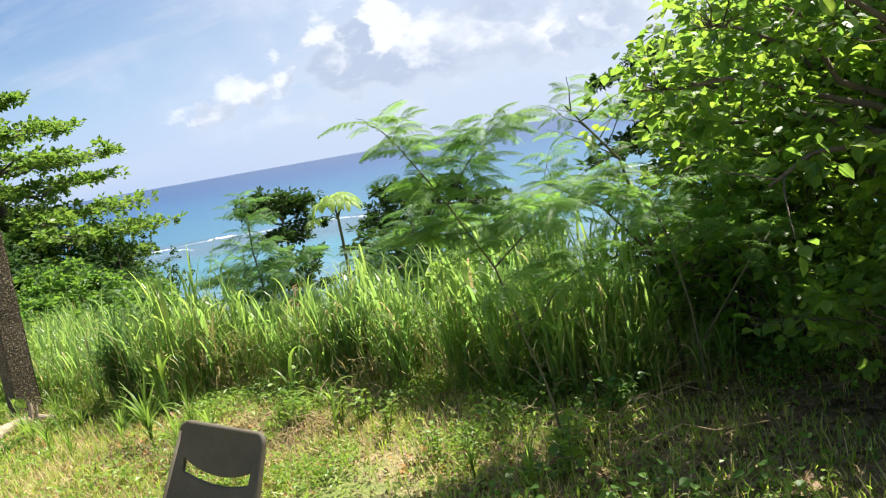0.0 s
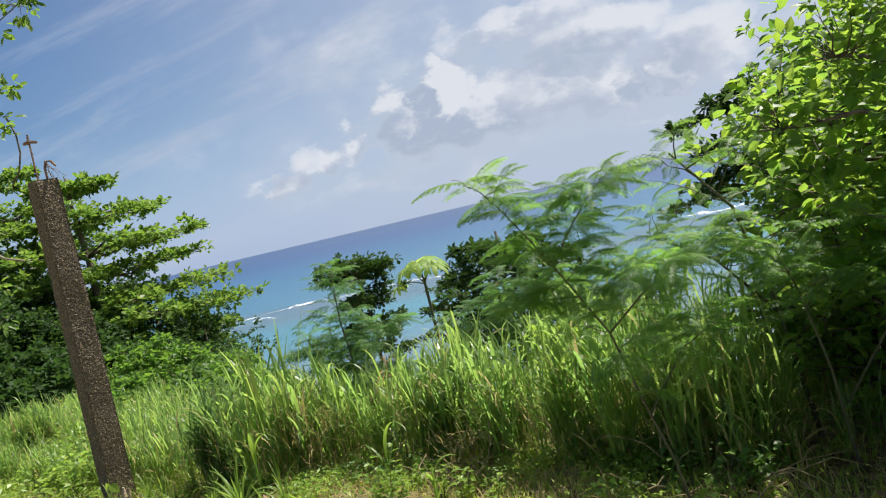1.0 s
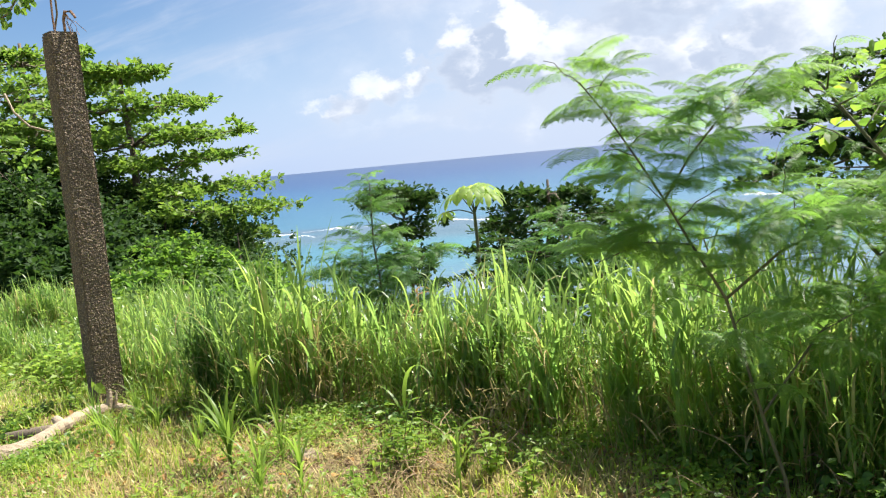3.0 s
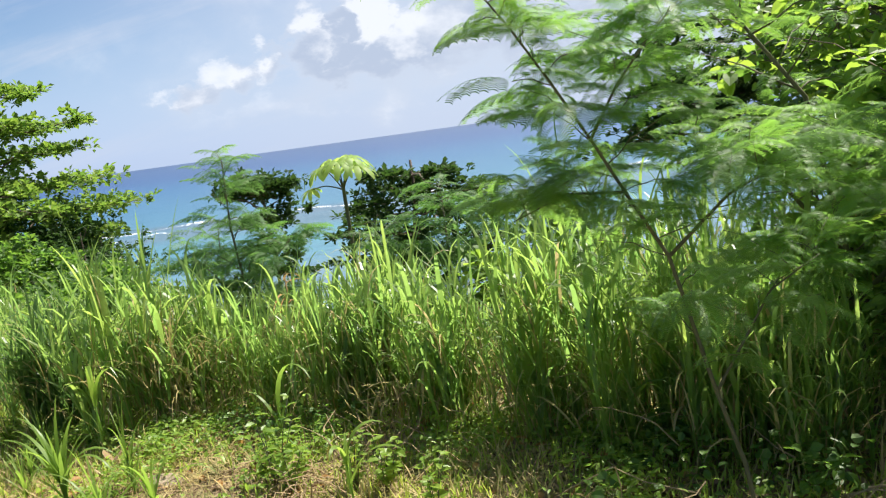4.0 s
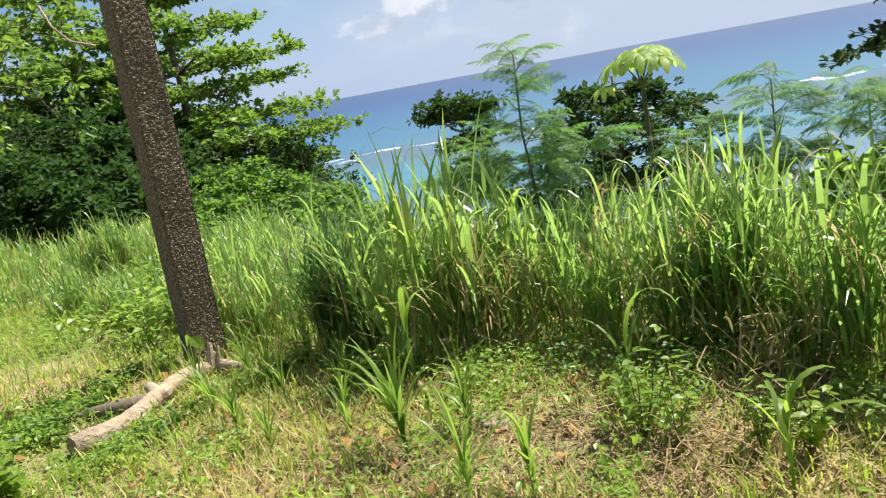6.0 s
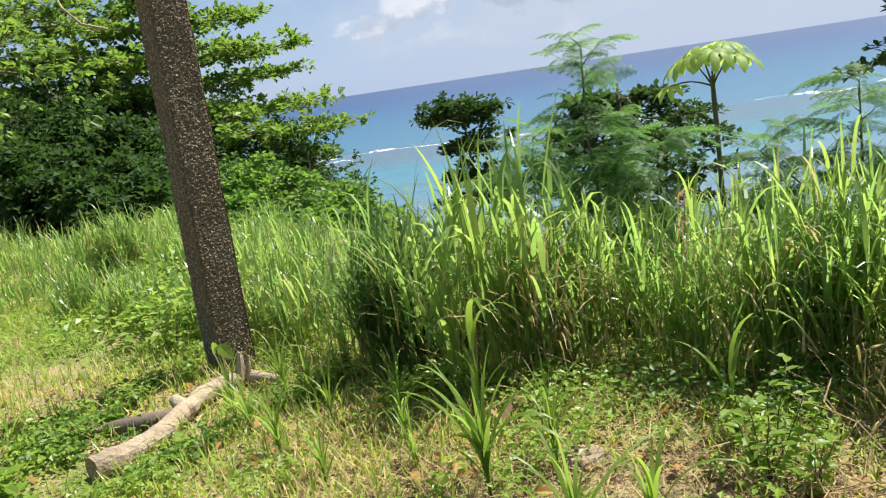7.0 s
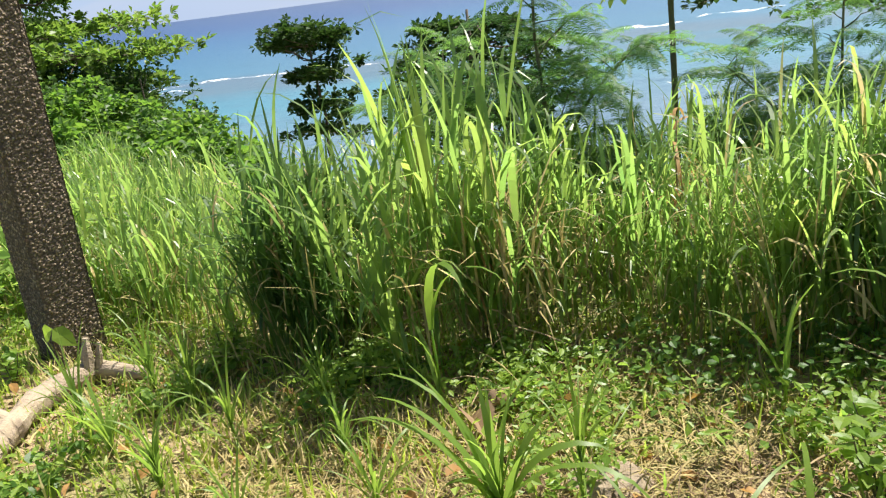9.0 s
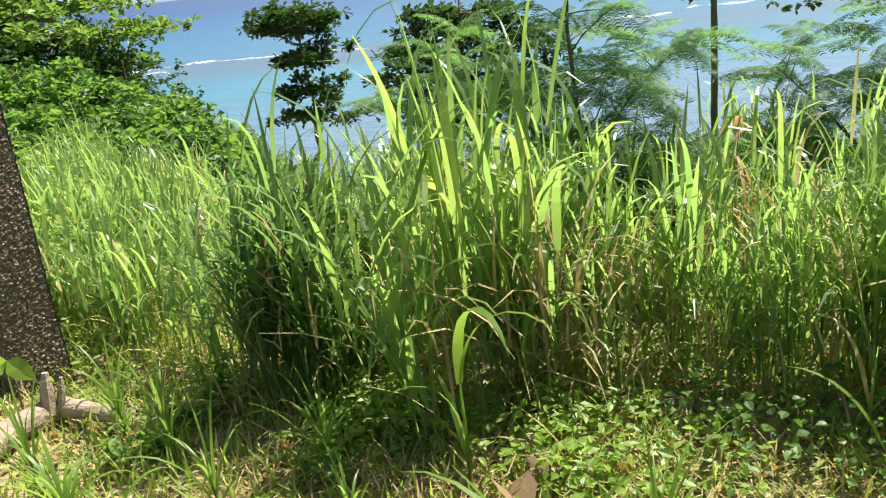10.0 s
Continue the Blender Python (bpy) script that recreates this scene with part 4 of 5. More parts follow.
def canes(rng, foot, height, many, per, spread=0.06, splay=0.08, wide=(0.008, 0.021), sway=(0.0, 0.0), seg=6):
    """Tufts of upright canes, each with long leaves standing off by turns on two sides and bending over near their ends."""
    k = len(foot)
    ci = np.repeat(np.arange(k), many)
    n = len(ci)
    off = rng.normal(0, spread, (n, 3)) * (1, 1, 0)
    root = foot[ci] + off
    hh = height[ci] * rng.uniform(0.42, 0.9, n)
    lean = 0.8 * off[:, :2] + rng.normal(0, splay, (n, 2)) + sway
    way = unit(np.concatenate([lean, np.ones((n, 1))], 1))
    az, slant = np.arctan2(lean[:, 1], lean[:, 0]), np.arctan(np.linalg.norm(lean, axis=1))
    stalks = blades(rng, root, az, hh, rng.uniform(0.006, 0.011, n), slant, rng.uniform(0, 0.1, n), 3)
    cj, step = np.repeat(np.arange(n), per), np.tile(np.arange(per), n)
    m = len(cj)
    u = 0.2 + 0.8 * (step + rng.uniform(0, 1, m)) / per
    p = root[cj] + way[cj] * (u * hh[cj])[:, None]
    side = rng.uniform(0, 6.283, n)[cj] + math.pi * (step % 2) + rng.normal(0, 0.4, m)
    hc = np.clip(height[ci][cj], 0.35, 1.4)
    stiff = rng.random(m) < 0.2 + 0.2 * (u > 0.8)
    bend = np.where(stiff, rng.uniform(0.1, 0.8, m), rng.uniform(1.3, 2.8, m))
    length = rng.uniform(0.26, 0.52, m) * hc ** 0.7
    width, start = rng.uniform(*wide, m) * np.clip(hc, 0.7, 1.1), np.abs(rng.normal(0.26, 0.16, m))
    kink = ~stiff & (rng.random(m) < 0.45)
    soft = ~kink
    return join(stalks, blades(rng, p[soft], side[soft], length[soft], width[soft], start[soft], bend[soft], seg, 1.8),
                blades(rng, p[kink], side[kink], length[kink], 1.15 * width[kink], 0.6 * start[kink], bend[kink] + 0.3, seg + 1, 2.8))


def dry_thatch(rng, foot, height, many):
    """Dead leaves hanging and leaning low in the tufts."""
    k = len(foot) * many
    i = np.repeat(np.arange(len(foot)), many)
    root = foot[i] + rng.normal(0, 0.1, (k, 3)) * (1, 1, 0)
    root[:, 2] += rng.uniform(0, 0.45, k) * height[i]
    return blades(rng, root, rng.uniform(0, 6.283, k), rng.uniform(0.15, 0.42, k) * height[i], rng.uniform(0.004, 0.011, k), np.abs(rng.normal(0.5, 0.4, k)), rng.uniform(0.3, 2.4, k), 4)


def sow(rng, n, x0, x1, depth, lo, hi, off=0.0):
    k = max(4, n // 6)
    cx, cd, ch = rng.uniform(x0, x1, k), rng.uniform(0, 1, k) ** 1.3, rng.uniform(0, 1, k)
    i = rng.integers(0, k, n)
    x = cx[i] + rng.normal(0, 0.13, n)
    y = front_line(x) + off + np.abs(depth * cd[i] + rng.normal(0, 0.13, n))
    z = ground_z(x, y)
    lo, hi = (k * np.clip(0.65 + 0.6 * (y - front_line(x) - off), 0.65, 1.0) for k in (lo, hi))
    return np.stack([x, y, z], 1), lo + (hi - lo) * np.clip(0.75 * ch[i] + rng.uniform(0, 0.3, n), 0, 1)


rng = R(71)
feet, tall = zip(sow(rng, 190, -4.0, 1.2, 2.0, 0.4, 0.95, 0.1), sow(rng, 90, 0.2, 3.0, 2.2, 0.75, 1.15, 0.35), sow(rng, 130, -7.5, -3.9, 3.5, 0.4, 0.8))
feet, tall = np.concatenate(feet), np.concatenate(tall)
tagged(new("tall_grass", mesh_of("tall_grass", *canes(rng, feet, tall, 9, 5), GRASS)), "tall green guinea grass with arching blades", "grass", kind="stuff")
tagged(new("dry_thatch", mesh_of("dry_thatch", *dry_thatch(rng, feet, tall, 13), DRY)), "dead straw-coloured leaves among the tall grass", "grass", kind="stuff")
heap = O([(-2.3, 7.3, 0.0), (-2.15, 7.42, 0.0), (-2.4, 7.45, 0.0), (-1.0, 6.75, 0.0)]) + rng.normal(0, 0.03, (4, 3)) * (1, 1, 0)
tagged(new("straw_tangle", mesh_of("straw_tangle", *dry_thatch(rng, heap, O([0.95, 0.9, 0.95, 0.6]), 44), DRY)), "tangle of hanging tan straw beside the tallest clump", "grass", kind="stuff")
meadow, low = sow(rng, 850, -16, -4.4, 6.0, 0.3, 0.62)
tagged(new("meadow_grass", mesh_of("meadow_grass", *canes(rng, meadow, low, 4, 4, 0.1, 0.22, (0.009, 0.02), (0.0, 0.0), 4), GRASS)), "knee-high bright green meadow grass", "grass", kind="stuff")

# standing clumps that can be told apart: place, height, tufts, leaves and stems of a tuft, spread
for i, (x, y, h, tufts, leaves, stems, wide, label) in enumerate((
        (-2.54, 7.34, 1.30, 5, 5, 9, 0.11, "tallest clump of guinea grass with dry blades"), (-2.42, 7.62, 1.12, 4, 5, 9, 0.13, "tall clump of guinea grass"),
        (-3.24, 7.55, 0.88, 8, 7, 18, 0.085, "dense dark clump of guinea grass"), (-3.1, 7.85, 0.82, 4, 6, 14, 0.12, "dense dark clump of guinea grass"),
        (-2.2, 7.55, 0.95, 4, 5, 9, 0.15, "tall clump of guinea grass"), (-1.45, 7.35, 0.95, 4, 5, 9, 0.13, "tall clump of guinea grass"), (-1.12, 7.2, 0.95, 4, 5, 9, 0.13, "tall clump of guinea grass"),
        (-0.8, 7.0, 0.95, 4, 5, 9, 0.13, "tall clump of guinea grass"), (-0.5, 6.65, 1.05, 4, 5, 9, 0.13, "tall clump of guinea grass"), (-0.15, 6.4, 1.08, 4, 5, 9, 0.14, "tall clump of guinea grass"),
        (0.2, 6.2, 1.12, 4, 5, 9, 0.16, "tall clump of guinea grass"), (0.55, 6.1, 1.15, 4, 5, 9, 0.16, "tall clump of guinea grass"), (0.9, 6.0, 1.1, 4, 5, 9, 0.16, "shaded tall clump of guinea grass"), (-1.0, 7.35, 1.0, 4, 5, 9, 0.13, "tall clump of guinea grass"), (-0.1, 6.75, 1.2, 4, 5, 9, 0.15, "tall sunlit clump of guinea grass"), (0.3, 6.6, 1.15, 4, 5, 9, 0.15, "tall sunlit clump of guinea grass"), (0.7, 6.7, 1.2, 4, 5, 9, 0.15, "tall sunlit clump of guinea grass"), (-1.95, 7.5, 0.9, 3, 5, 7, 0.13, "tall clump of guinea grass"), (-1.75, 7.75, 0.85, 3, 5, 7, 0.13, "tall clump of guinea grass"), (-1.25, 7.45, 0.95, 3, 5, 7, 0.13, "tall clump of guinea grass"), (-3.55, 7.85, 0.78, 4, 5, 9, 0.13, "arching clump of guinea grass"), (-3.9, 8.3, 0.78, 4, 5, 9, 0.15, "arching clump of guinea grass beside the post"), (-4.4, 8.6, 0.75, 4, 5, 9, 0.15, "arching clump of guinea grass beside the post"))):
    r = R(80 + i)
    clump = thing("grass_clump", label, "grass clump", on_ground(x, y), "grass clumps")
    for k in range(tufts):
        f = O([[r.normal(0, wide), r.normal(0, wide), 0.0]])
        tuft = part("tuft", mesh_of("tuft", *canes(r, f, O([h * r.uniform(0.85, 1.0)]), stems, leaves, 0.05, 0.12 if h >= 1.3 else 0.08, (0.01, 0.024), (-0.1, 0.0) if h >= 1.3 else (0.0, 0.0)), DARKGRASS if "dark" in label else GRASS), clump)
        part("dead_leaf_skirt", mesh_of("dead_leaf_skirt", *dry_thatch(r, f, O([h]), 16), DRY), tuft, "dead straw-coloured leaves")["kind"] = "stuff"
    if h >= 1.3:
        z = r.uniform(0.4, 0.78, 11)
        root = np.stack([-0.03 - 0.09 * z + r.normal(0, 0.02, 11), -0.2 + r.normal(0, 0.02, 11), z], 1)
        up = blades(r, root, math.pi + r.normal(0, 0.6, 11), r.uniform(0.55, 0.76, 11), r.uniform(0.018, 0.03, 11), np.abs(r.normal(0.08, 0.04, 11)), r.uniform(0.1, 0.5, 11), 7, 3.0)
        stems = blades(r, root * (0.3, 1.0, 0.0) - (0, 0, 0.02), np.full(11, math.pi), z + 0.25, np.full(11, 0.01), np.full(11, 0.09), np.full(11, 0.02), 3)
        part("spear", mesh_of("spear", *join(stems, up), GRASS), clump, "bundle of upright blades taller than the rest")

# ---- lawn, litter and weeds ----
def turf(rng, n, x0, x1, y0, y1, lo, hi, wid, mat, name, label, dense=0.0, lie=0.35):
    x, y = rng.uniform(x0, x1, n), rng.uniform(y0, y1, n)
    bare = np.exp(-((x + 2.05) / 0.7) ** 2 - ((y - 6.0) / 0.42) ** 2) if mat is TURF else 0.0
    keep = (y < front_line(x) + 0.5) & (rng.random(n) > 0.8 * bare) & (np.sin(2.1 * x + 1.3 * y) + np.sin(1.7 * y - 2.6 * x + 1) + rng.normal(0, 0.7, n) > dense)
    x, y = x[keep], y[keep]
    root = np.stack([x, y, ground_z(x, y) - 0.005], 1)
    k = len(x)
    v, f = blades(rng, root, rng.uniform(0, 6.283, k), rng.uniform(lo, hi, k), rng.uniform(0.6, 1.2, k) * wid, np.abs(rng.normal(lie, 0.35, k)), rng.uniform(0.1, 1.6, k), 2)
    return tagged(new(name, mesh_of(name, v, f, mat)), label, "grass", kind="stuff")


rng = R(91)
turf(rng, 105000, -9, 4, 2.6, 10, 0.03, 0.15, 0.009, TURF, "lawn_grass", "short patchy lawn grass", -1.3)
turf(rng, 16000, -7, 4, -2.5, 2.6, 0.05, 0.16, 0.011, TURF, "lawn_grass", "short patchy lawn grass", -1.3)
turf(rng, 42000, -9, 4, 2.6, 10, 0.06, 0.2, 0.004, DRY, "dry_straw", "dry straw lying in the lawn", -0.2, 1.3)


turf(rng, 24000, -3.3, 0.3, 3.0, 6.3, 0.06, 0.18, 0.006, DRY, "dry_straw", "dry yellow straw on the open lawn", -0.6, 1.2)


def herbs(rng, n, x0, x1, y0, y1, size, rise, mat, name, label, leaf, keep_front=0.6):
    x, y = rng.uniform(x0, x1, n), rng.uniform(y0, y1, n)
    bare = np.exp(-((x + 2.05) / 0.7) ** 2 - ((y - 6.0) / 0.42) ** 2)
    keep = (y < front_line(x) + keep_front) & (rng.random(n) > 0.85 * bare) & (np.sin(2.7 * x + 0.6) + np.sin(3.1 * y + x) + np.sin(7.3 * x - 2 * y) + rng.normal(0, 0.6, n) > 0.0)
    keep &= np.abs((x + 4.05) - 0.42 * (y - 6.9)) + 0.9 * np.clip(6.0 - y, 0, 9) + 0.9 * np.clip(y - 7.7, 0, 9) > 0.2
    keep &= (np.abs(x + 4.3) > 0.3) | (np.abs(y - 7.25) > 0.45)
    x, y = x[keep], y[keep]
    k = len(x)
    p = np.repeat(np.stack([x, y, ground_z(x, y)], 1), 6, 0) + rng.normal(0, size * 0.6, (k * 6, 3)) * (1, 1, 0)
    p[:, 2] += rng.uniform(0.2, 1.0, k * 6) * rise
    d = unit(rng.normal(0, 1, p.shape) * (1, 1, 0.35))
    xx, yy, zz = axes(d, np.array([0, 0, 1.0]) + rng.normal(0, 0.35, p.shape))
    return tagged(new(name, mesh_of(name, *stamp(*leaf, p, xx, yy, zz, size * rng.uniform(0.6, 1.3, len(p))), mat)), label, "weeds", kind="stuff")


herbs(rng, 9500, -8, 2.5, 3.0, 9.5, 0.03, 0.10, HERB, "low_weeds", "low broad-leaved weeds in the lawn", leaf_small(0.38))
herbs(rng, 1000, -7, 1.5, 5.2, 9.5, 0.042, 0.15, HERB, "tall_weeds", "taller pointed-leaved weeds along the grass", leaf_tris(0.22))
herbs(rng, 170, 0.0, 4, 3.2, 6.6, 0.055, 0.2, SCRUB, "shade_weeds", "sparse leafy weeds under the thicket", leaf_tris(0.4), 0.9)
herbs(rng, 130, -2.0, -0.7, 6.45, 7.2, 0.03, 0.2, SCRUB, "edge_weeds", "dark small-leaved weeds at the foot of the grass", leaf_tris(0.36), 0.9)
herbs(rng, 500, 0.3, 2.2, 5.3, 6.5, 0.042, 0.24, SCRUB, "edge_weeds", "dark broad-leaved weeds at the foot of the grass", leaf_tris(0.34), 0.9)
herbs(rng, 1700, -1.6, 0.6, 5.0, 6.7, 0.036, 0.17, FRESHLEAF, "bright_weeds", "bright sunlit weeds along the grass", leaf_tris(0.2), 0.5)
herbs(rng, 800, -4.3, -2.2, 6.8, 7.7, 0.04, 0.14, HERB, "bright_weeds", "bright sunlit weeds along the grass", leaf_tris(0.22), 0.3)
herbs(rng, 1300, -4.9, -2.0, 6.0, 7.4, 0.034, 0.12, HERB, "bright_weeds", "bright sunlit weeds along the grass", leaf_small(0.34), 0.2)
herbs(rng, 900, -4.9, -2.7, 6.4, 7.4, 0.042, 0.08, SCRUB, "low_weeds", "low dark broad-leaved weeds in the lawn", leaf_tris(0.38), 0.2)
x, y = rng.uniform(-28, -8, 1500), rng.uniform(12.5, 24, 1500)
keep = y > front_line(x) + 3.0
far = np.stack([x, y, ground_z(x, y)], 1)[keep]
tagged(new("meadow_grass", mesh_of("meadow_grass", *canes(rng, far, rng.uniform(0.3, 0.55, len(far)), 4, 3, 0.14, 0.25, (0.016, 0.03), (0.0, 0.0), 3), GRASS)), "knee-high green grass running back to the trees", "grass", kind="stuff")
k = 2600
x = rng.uniform(-15, -4.6, k)
y = front_line(x) + rng.uniform(-0.6, 5.0, k)
p = np.repeat(np.stack([x, y, ground_z(x, y)], 1), 7, 0) + rng.normal(0, 0.07, (k * 7, 3)) * (1, 1, 0)
p[:, 2] += rng.uniform(0.1, 0.5, k * 7) * np.repeat(0.5 + 0.5 * np.sin(1.3 * x + 0.9 * y), 7)
d = rng.normal(0, 1, p.shape) * (1, 1, 0.3)
tagged(new("meadow_weeds", mesh_of("meadow_weeds", *stamp(*leaf_small(0.38), p, *axes(d, O([0, 0, 1.0]) + rng.normal(0, 0.35, p.shape)), rng.uniform(0.04, 0.1, len(p))), HERB)), "leafy weeds among the meadow grass", "weeds", kind="stuff")
x, y = rng.uniform(-26, 12, 60000), rng.uniform(10.5, 38, 60000)
keep = y > edge_line(x) + 3.0
x, y = x[keep], y[keep]
p = np.stack([x, y, ground_z(x, y) + rng.uniform(0.05, 1.0, len(x))], 1)
d = unit(rng.normal(0, 1, p.shape))
tagged(new("slope_scrub", mesh_of("slope_scrub", *stamp(*leaf_small(0.45), p, *axes(d, np.array([0, 0, 1.0]) + rng.normal(0, 0.4, p.shape)), rng.uniform(0.1, 0.24, len(p))), SCRUB)), "low green scrub on the slope to the shore", "scrub", kind="stuff")


# ---- litter under the thicket, and plants on the lawn ----
n = 5200
x, y = rng.uniform(-0.2, 4.0, n), rng.uniform(2.8, 6.2, n)
p = np.stack([x, y, ground_z(x, y) + rng.uniform(0.004, 0.03, n)], 1)
d = rng.normal(0, 1, p.shape) * (1, 1, 0.12)
tagged(new("leaf_litter", mesh_of("leaf_litter", *stamp(*leaf_tris(0.3, 0.5, 0.4, 0.3), p, *axes(d, O([0, 0, 1.0]) + rng.normal(0, 0.3, p.shape)), rng.uniform(0.03, 0.1, n)), LITTER)), "brown fallen leaves and twigs in the shade", "leaf litter", kind="stuff")
turf(rng, 6000, -3.4, -1.5, 6.3, 7.1, 0.06, 0.18, 0.005, DRY, "dry_straw", "dry straw at the foot of the grass", -3.0, 1.35)
turf(rng, 5000, -2.8, -1.2, 5.5, 6.5, 0.05, 0.16, 0.003, LITTER, "litter_straw", "brown straw on a bare patch of the lawn", -3.0, 1.4)
turf(rng, 9000, -0.4, 4, 2.8, 6.2, 0.08, 0.26, 0.003, LITTER, "litter_straw", "brown straw and twigs in the shade", -3.0, 1.4)


def bladed_plant(x, y, leaves, label):
    """A grass plant whose broad leaves can be counted: (azimuth, foot height, length, width, lean, droop)."""
    t = thing("broad_bladed_grass", label, "grass plant", on_ground(x, y), "broad-bladed plants on the lawn")
    r = R(int(1000 + 97 * x + 13 * y))
    for az, z, ln, wd, le, dr in leaves:
        part("leaf", mesh_of("leaf", *blades(r, O([[0, 0, z]]), O([radians(az)]), O([ln]), O([wd]), O([radians(le)]), O([radians(dr)]), 9, 1.7), FRESH, False), t)
    top = max(l[1] for l in leaves)
    part("stalk", mesh_of("stalk", *tubes([(((0, 0, -0.03), (0.004, 0, top * 0.5), (0, 0, top)), (0.006, 0.005, 0.004))], 6), FRESH, False), t)


def spray(seed, n, h, ln, wd):
    r = R(seed)
    return [(r.uniform(0, 360), r.uniform(0.0, h), ln * r.uniform(0.35, 1.2), wd * r.uniform(0.4, 1.0), abs(r.normal(4, 20)), r.uniform(15, 150)) for _ in range(n)]


bladed_plant(-0.99, 5.74, [(20, 0.26, 0.34, 0.035, 3, 165), (195, 0.22, 0.42, 0.03, 25, 105), (-30, 0.2, 0.40, 0.03, 30, 90), (100, 0.16, 0.3, 0.025, 25, 70), (-100, 0.28, 0.26, 0.028, 15, 150), (0, 0.3, 0.2, 0.026, 2, 40)], "yellow-green broad-bladed grass with a folded leaf")
bladed_plant(-2.62, 6.87, [(200, 0.16, 0.40, 0.034, 8, 175), (-60, 0.34, 0.50, 0.034, 4, 172), (-20, 0.32, 0.46, 0.028, 8, 165), (120, 0.1, 0.3, 0.02, 20, 60)], "yellowing broad-bladed grass with hanging leaves")
bladed_plant(-1.55, 6.75, [(-40, 0.2, 0.56, 0.032, 8, 160), (150, 0.1, 0.35, 0.02, 25, 80), (60, 0.1, 0.3, 0.02, 15, 60)], "thin arching broad-bladed grass")
for i, (x, y, n, h, ln, wd) in enumerate(((-2.4, 6.06, 16, 0.16, 0.42, 0.055), (-2.2, 6.3, 18, 0.15, 0.3, 0.02), (-2.05, 5.72, 16, 0.12, 0.36, 0.03), (-1.82, 5.72, 12, 0.15, 0.36, 0.032), (-3.05, 7.0, 16, 0.1, 0.3, 0.018), (-3.55, 7.05, 18, 0.1, 0.3, 0.02), (-3.8, 7.25, 18, 0.1, 0.28, 0.02), (-3.9, 6.9, 16, 0.1, 0.26, 0.018), (-4.9, 6.5, 14, 0.08, 0.25, 0.02), (-5.2, 5.6, 16, 0.1, 0.3, 0.02), (-3.3, 6.75, 14, 0.08, 0.26, 0.016), (-3.45, 6.5, 16, 0.08, 0.24, 0.022), (-3.7, 6.7, 16, 0.08, 0.26, 0.024), (-2.9, 6.6, 14, 0.08, 0.24, 0.02), (-2.75, 6.3, 14, 0.06, 0.2, 0.02), (-3.1, 6.2, 14, 0.06, 0.2, 0.02), (0.25, 4.45, 16, 0.2, 0.35, 0.016), (-0.05, 4.7, 14, 0.12, 0.3, 0.016))):
    bladed_plant(x, y, spray(200 + i, int(1.7 * n), 1.3 * h, ln * 1.15, wd * 0.55), "tuft of fresh broad-bladed grass on the lawn")


def leafy_weed(x, y, h, n, size, seed, label, mat):
    t = thing("leafy_weed", label, "weed", on_ground(x, y), "leafy weeds on the lawn")
    r = R(seed)
    lines, ps, ds = [], [], []
    for k in range(n):
        a = k * 2.4
        end = O((0.4 * h * math.cos(a) * r.uniform(0.3, 1), 0.4 * h * math.sin(a) * r.uniform(0.3, 1), h * r.uniform(0.6, 1.0)))
        ln = limb(r, (0, 0, -0.02), end, 6, 0.1)
        lines.append((ln, np.linspace(0.004, 0.0015, 6)))
        for u in np.linspace(0.3, 1.0, 7):
            for s in (0, 1):
                b = r.uniform(0, 6.28)
                ps.append(ln[0] + (ln[-1] - ln[0]) * u)
                ds.append((math.cos(b), math.sin(b), r.uniform(-0.1, 0.5)))
    for line in lines:
        part("stem", mesh_of("stem", *tubes([line], 5), GREENBARK, False), t)
    p, d = O(ps), O(ds)
    part("foliage", mesh_of("foliage", *stamp(*leaf_tris(0.28, 0.45), p, *axes(d, O([0, 0, 1.0]) + r.normal(0, 0.3, p.shape)), size * r.uniform(0.6, 1.2, len(p))), mat), t, "small pointed leaves")


for i, (x, y, h, n, s) in enumerate(((-1.47, 6.25, 0.42, 5, 0.06), (-1.35, 6.1, 0.3, 4, 0.05), (-0.9, 6.05, 0.26, 4, 0.06), (-0.65, 5.7, 0.3, 4, 0.05), (-4.45, 7.35, 0.2, 3, 0.05), (-3.6, 7.5, 0.25, 4, 0.05), (-0.3, 5.2, 0.25, 4, 0.05), (0.45, 4.75, 0.3, 4, 0.07), (-5.0, 8.0, 0.35, 5, 0.07), (-4.15, 8.1, 0.35, 5, 0.07), (-5.4, 8.3, 0.4, 5, 0.07), (-1.05, 6.1, 0.28, 7, 0.042), (-4.35, 5.85, 0.26, 10, 0.075), (-4.15, 5.75, 0.2, 9, 0.065), (-4.62, 6.05, 0.22, 8, 0.06), (-4.45, 5.8, 0.2, 7, 0.06))):
    leafy_weed(x, y, h, n, s, 300 + i, "bright green leafy weed on the lawn", FRESHLEAF)


def seedling(x, y, z):
    t = thing("seedling", "seedling with two yellow-green leaves at the post's foot", "seedling", (x, y, z))
    part("stem", mesh_of("stem", *tubes([(((0, 0, -0.02), (0.01, 0, 0.12), (0.0, 0, 0.22)), (0.004, 0.003, 0.002))], 5), GREENBARK, False), t)
    for a in (2.6, -0.7):
        d = O([[math.cos(a), math.sin(a) * 0.5, -0.45]])
        v, f = stamp(*leaf_tris(0.3, 0.45, 0.15, 0.3), O([[0, 0, 0.22]]), *axes(d, O([[0.2, -1.0, 0.6]])), O([0.12]))
        part("leaf", mesh_of("leaf", v, f, FRESHLEAF), t)


seedling(-4.27, 7.43, float(ground_z(-4.27, 7.43)))


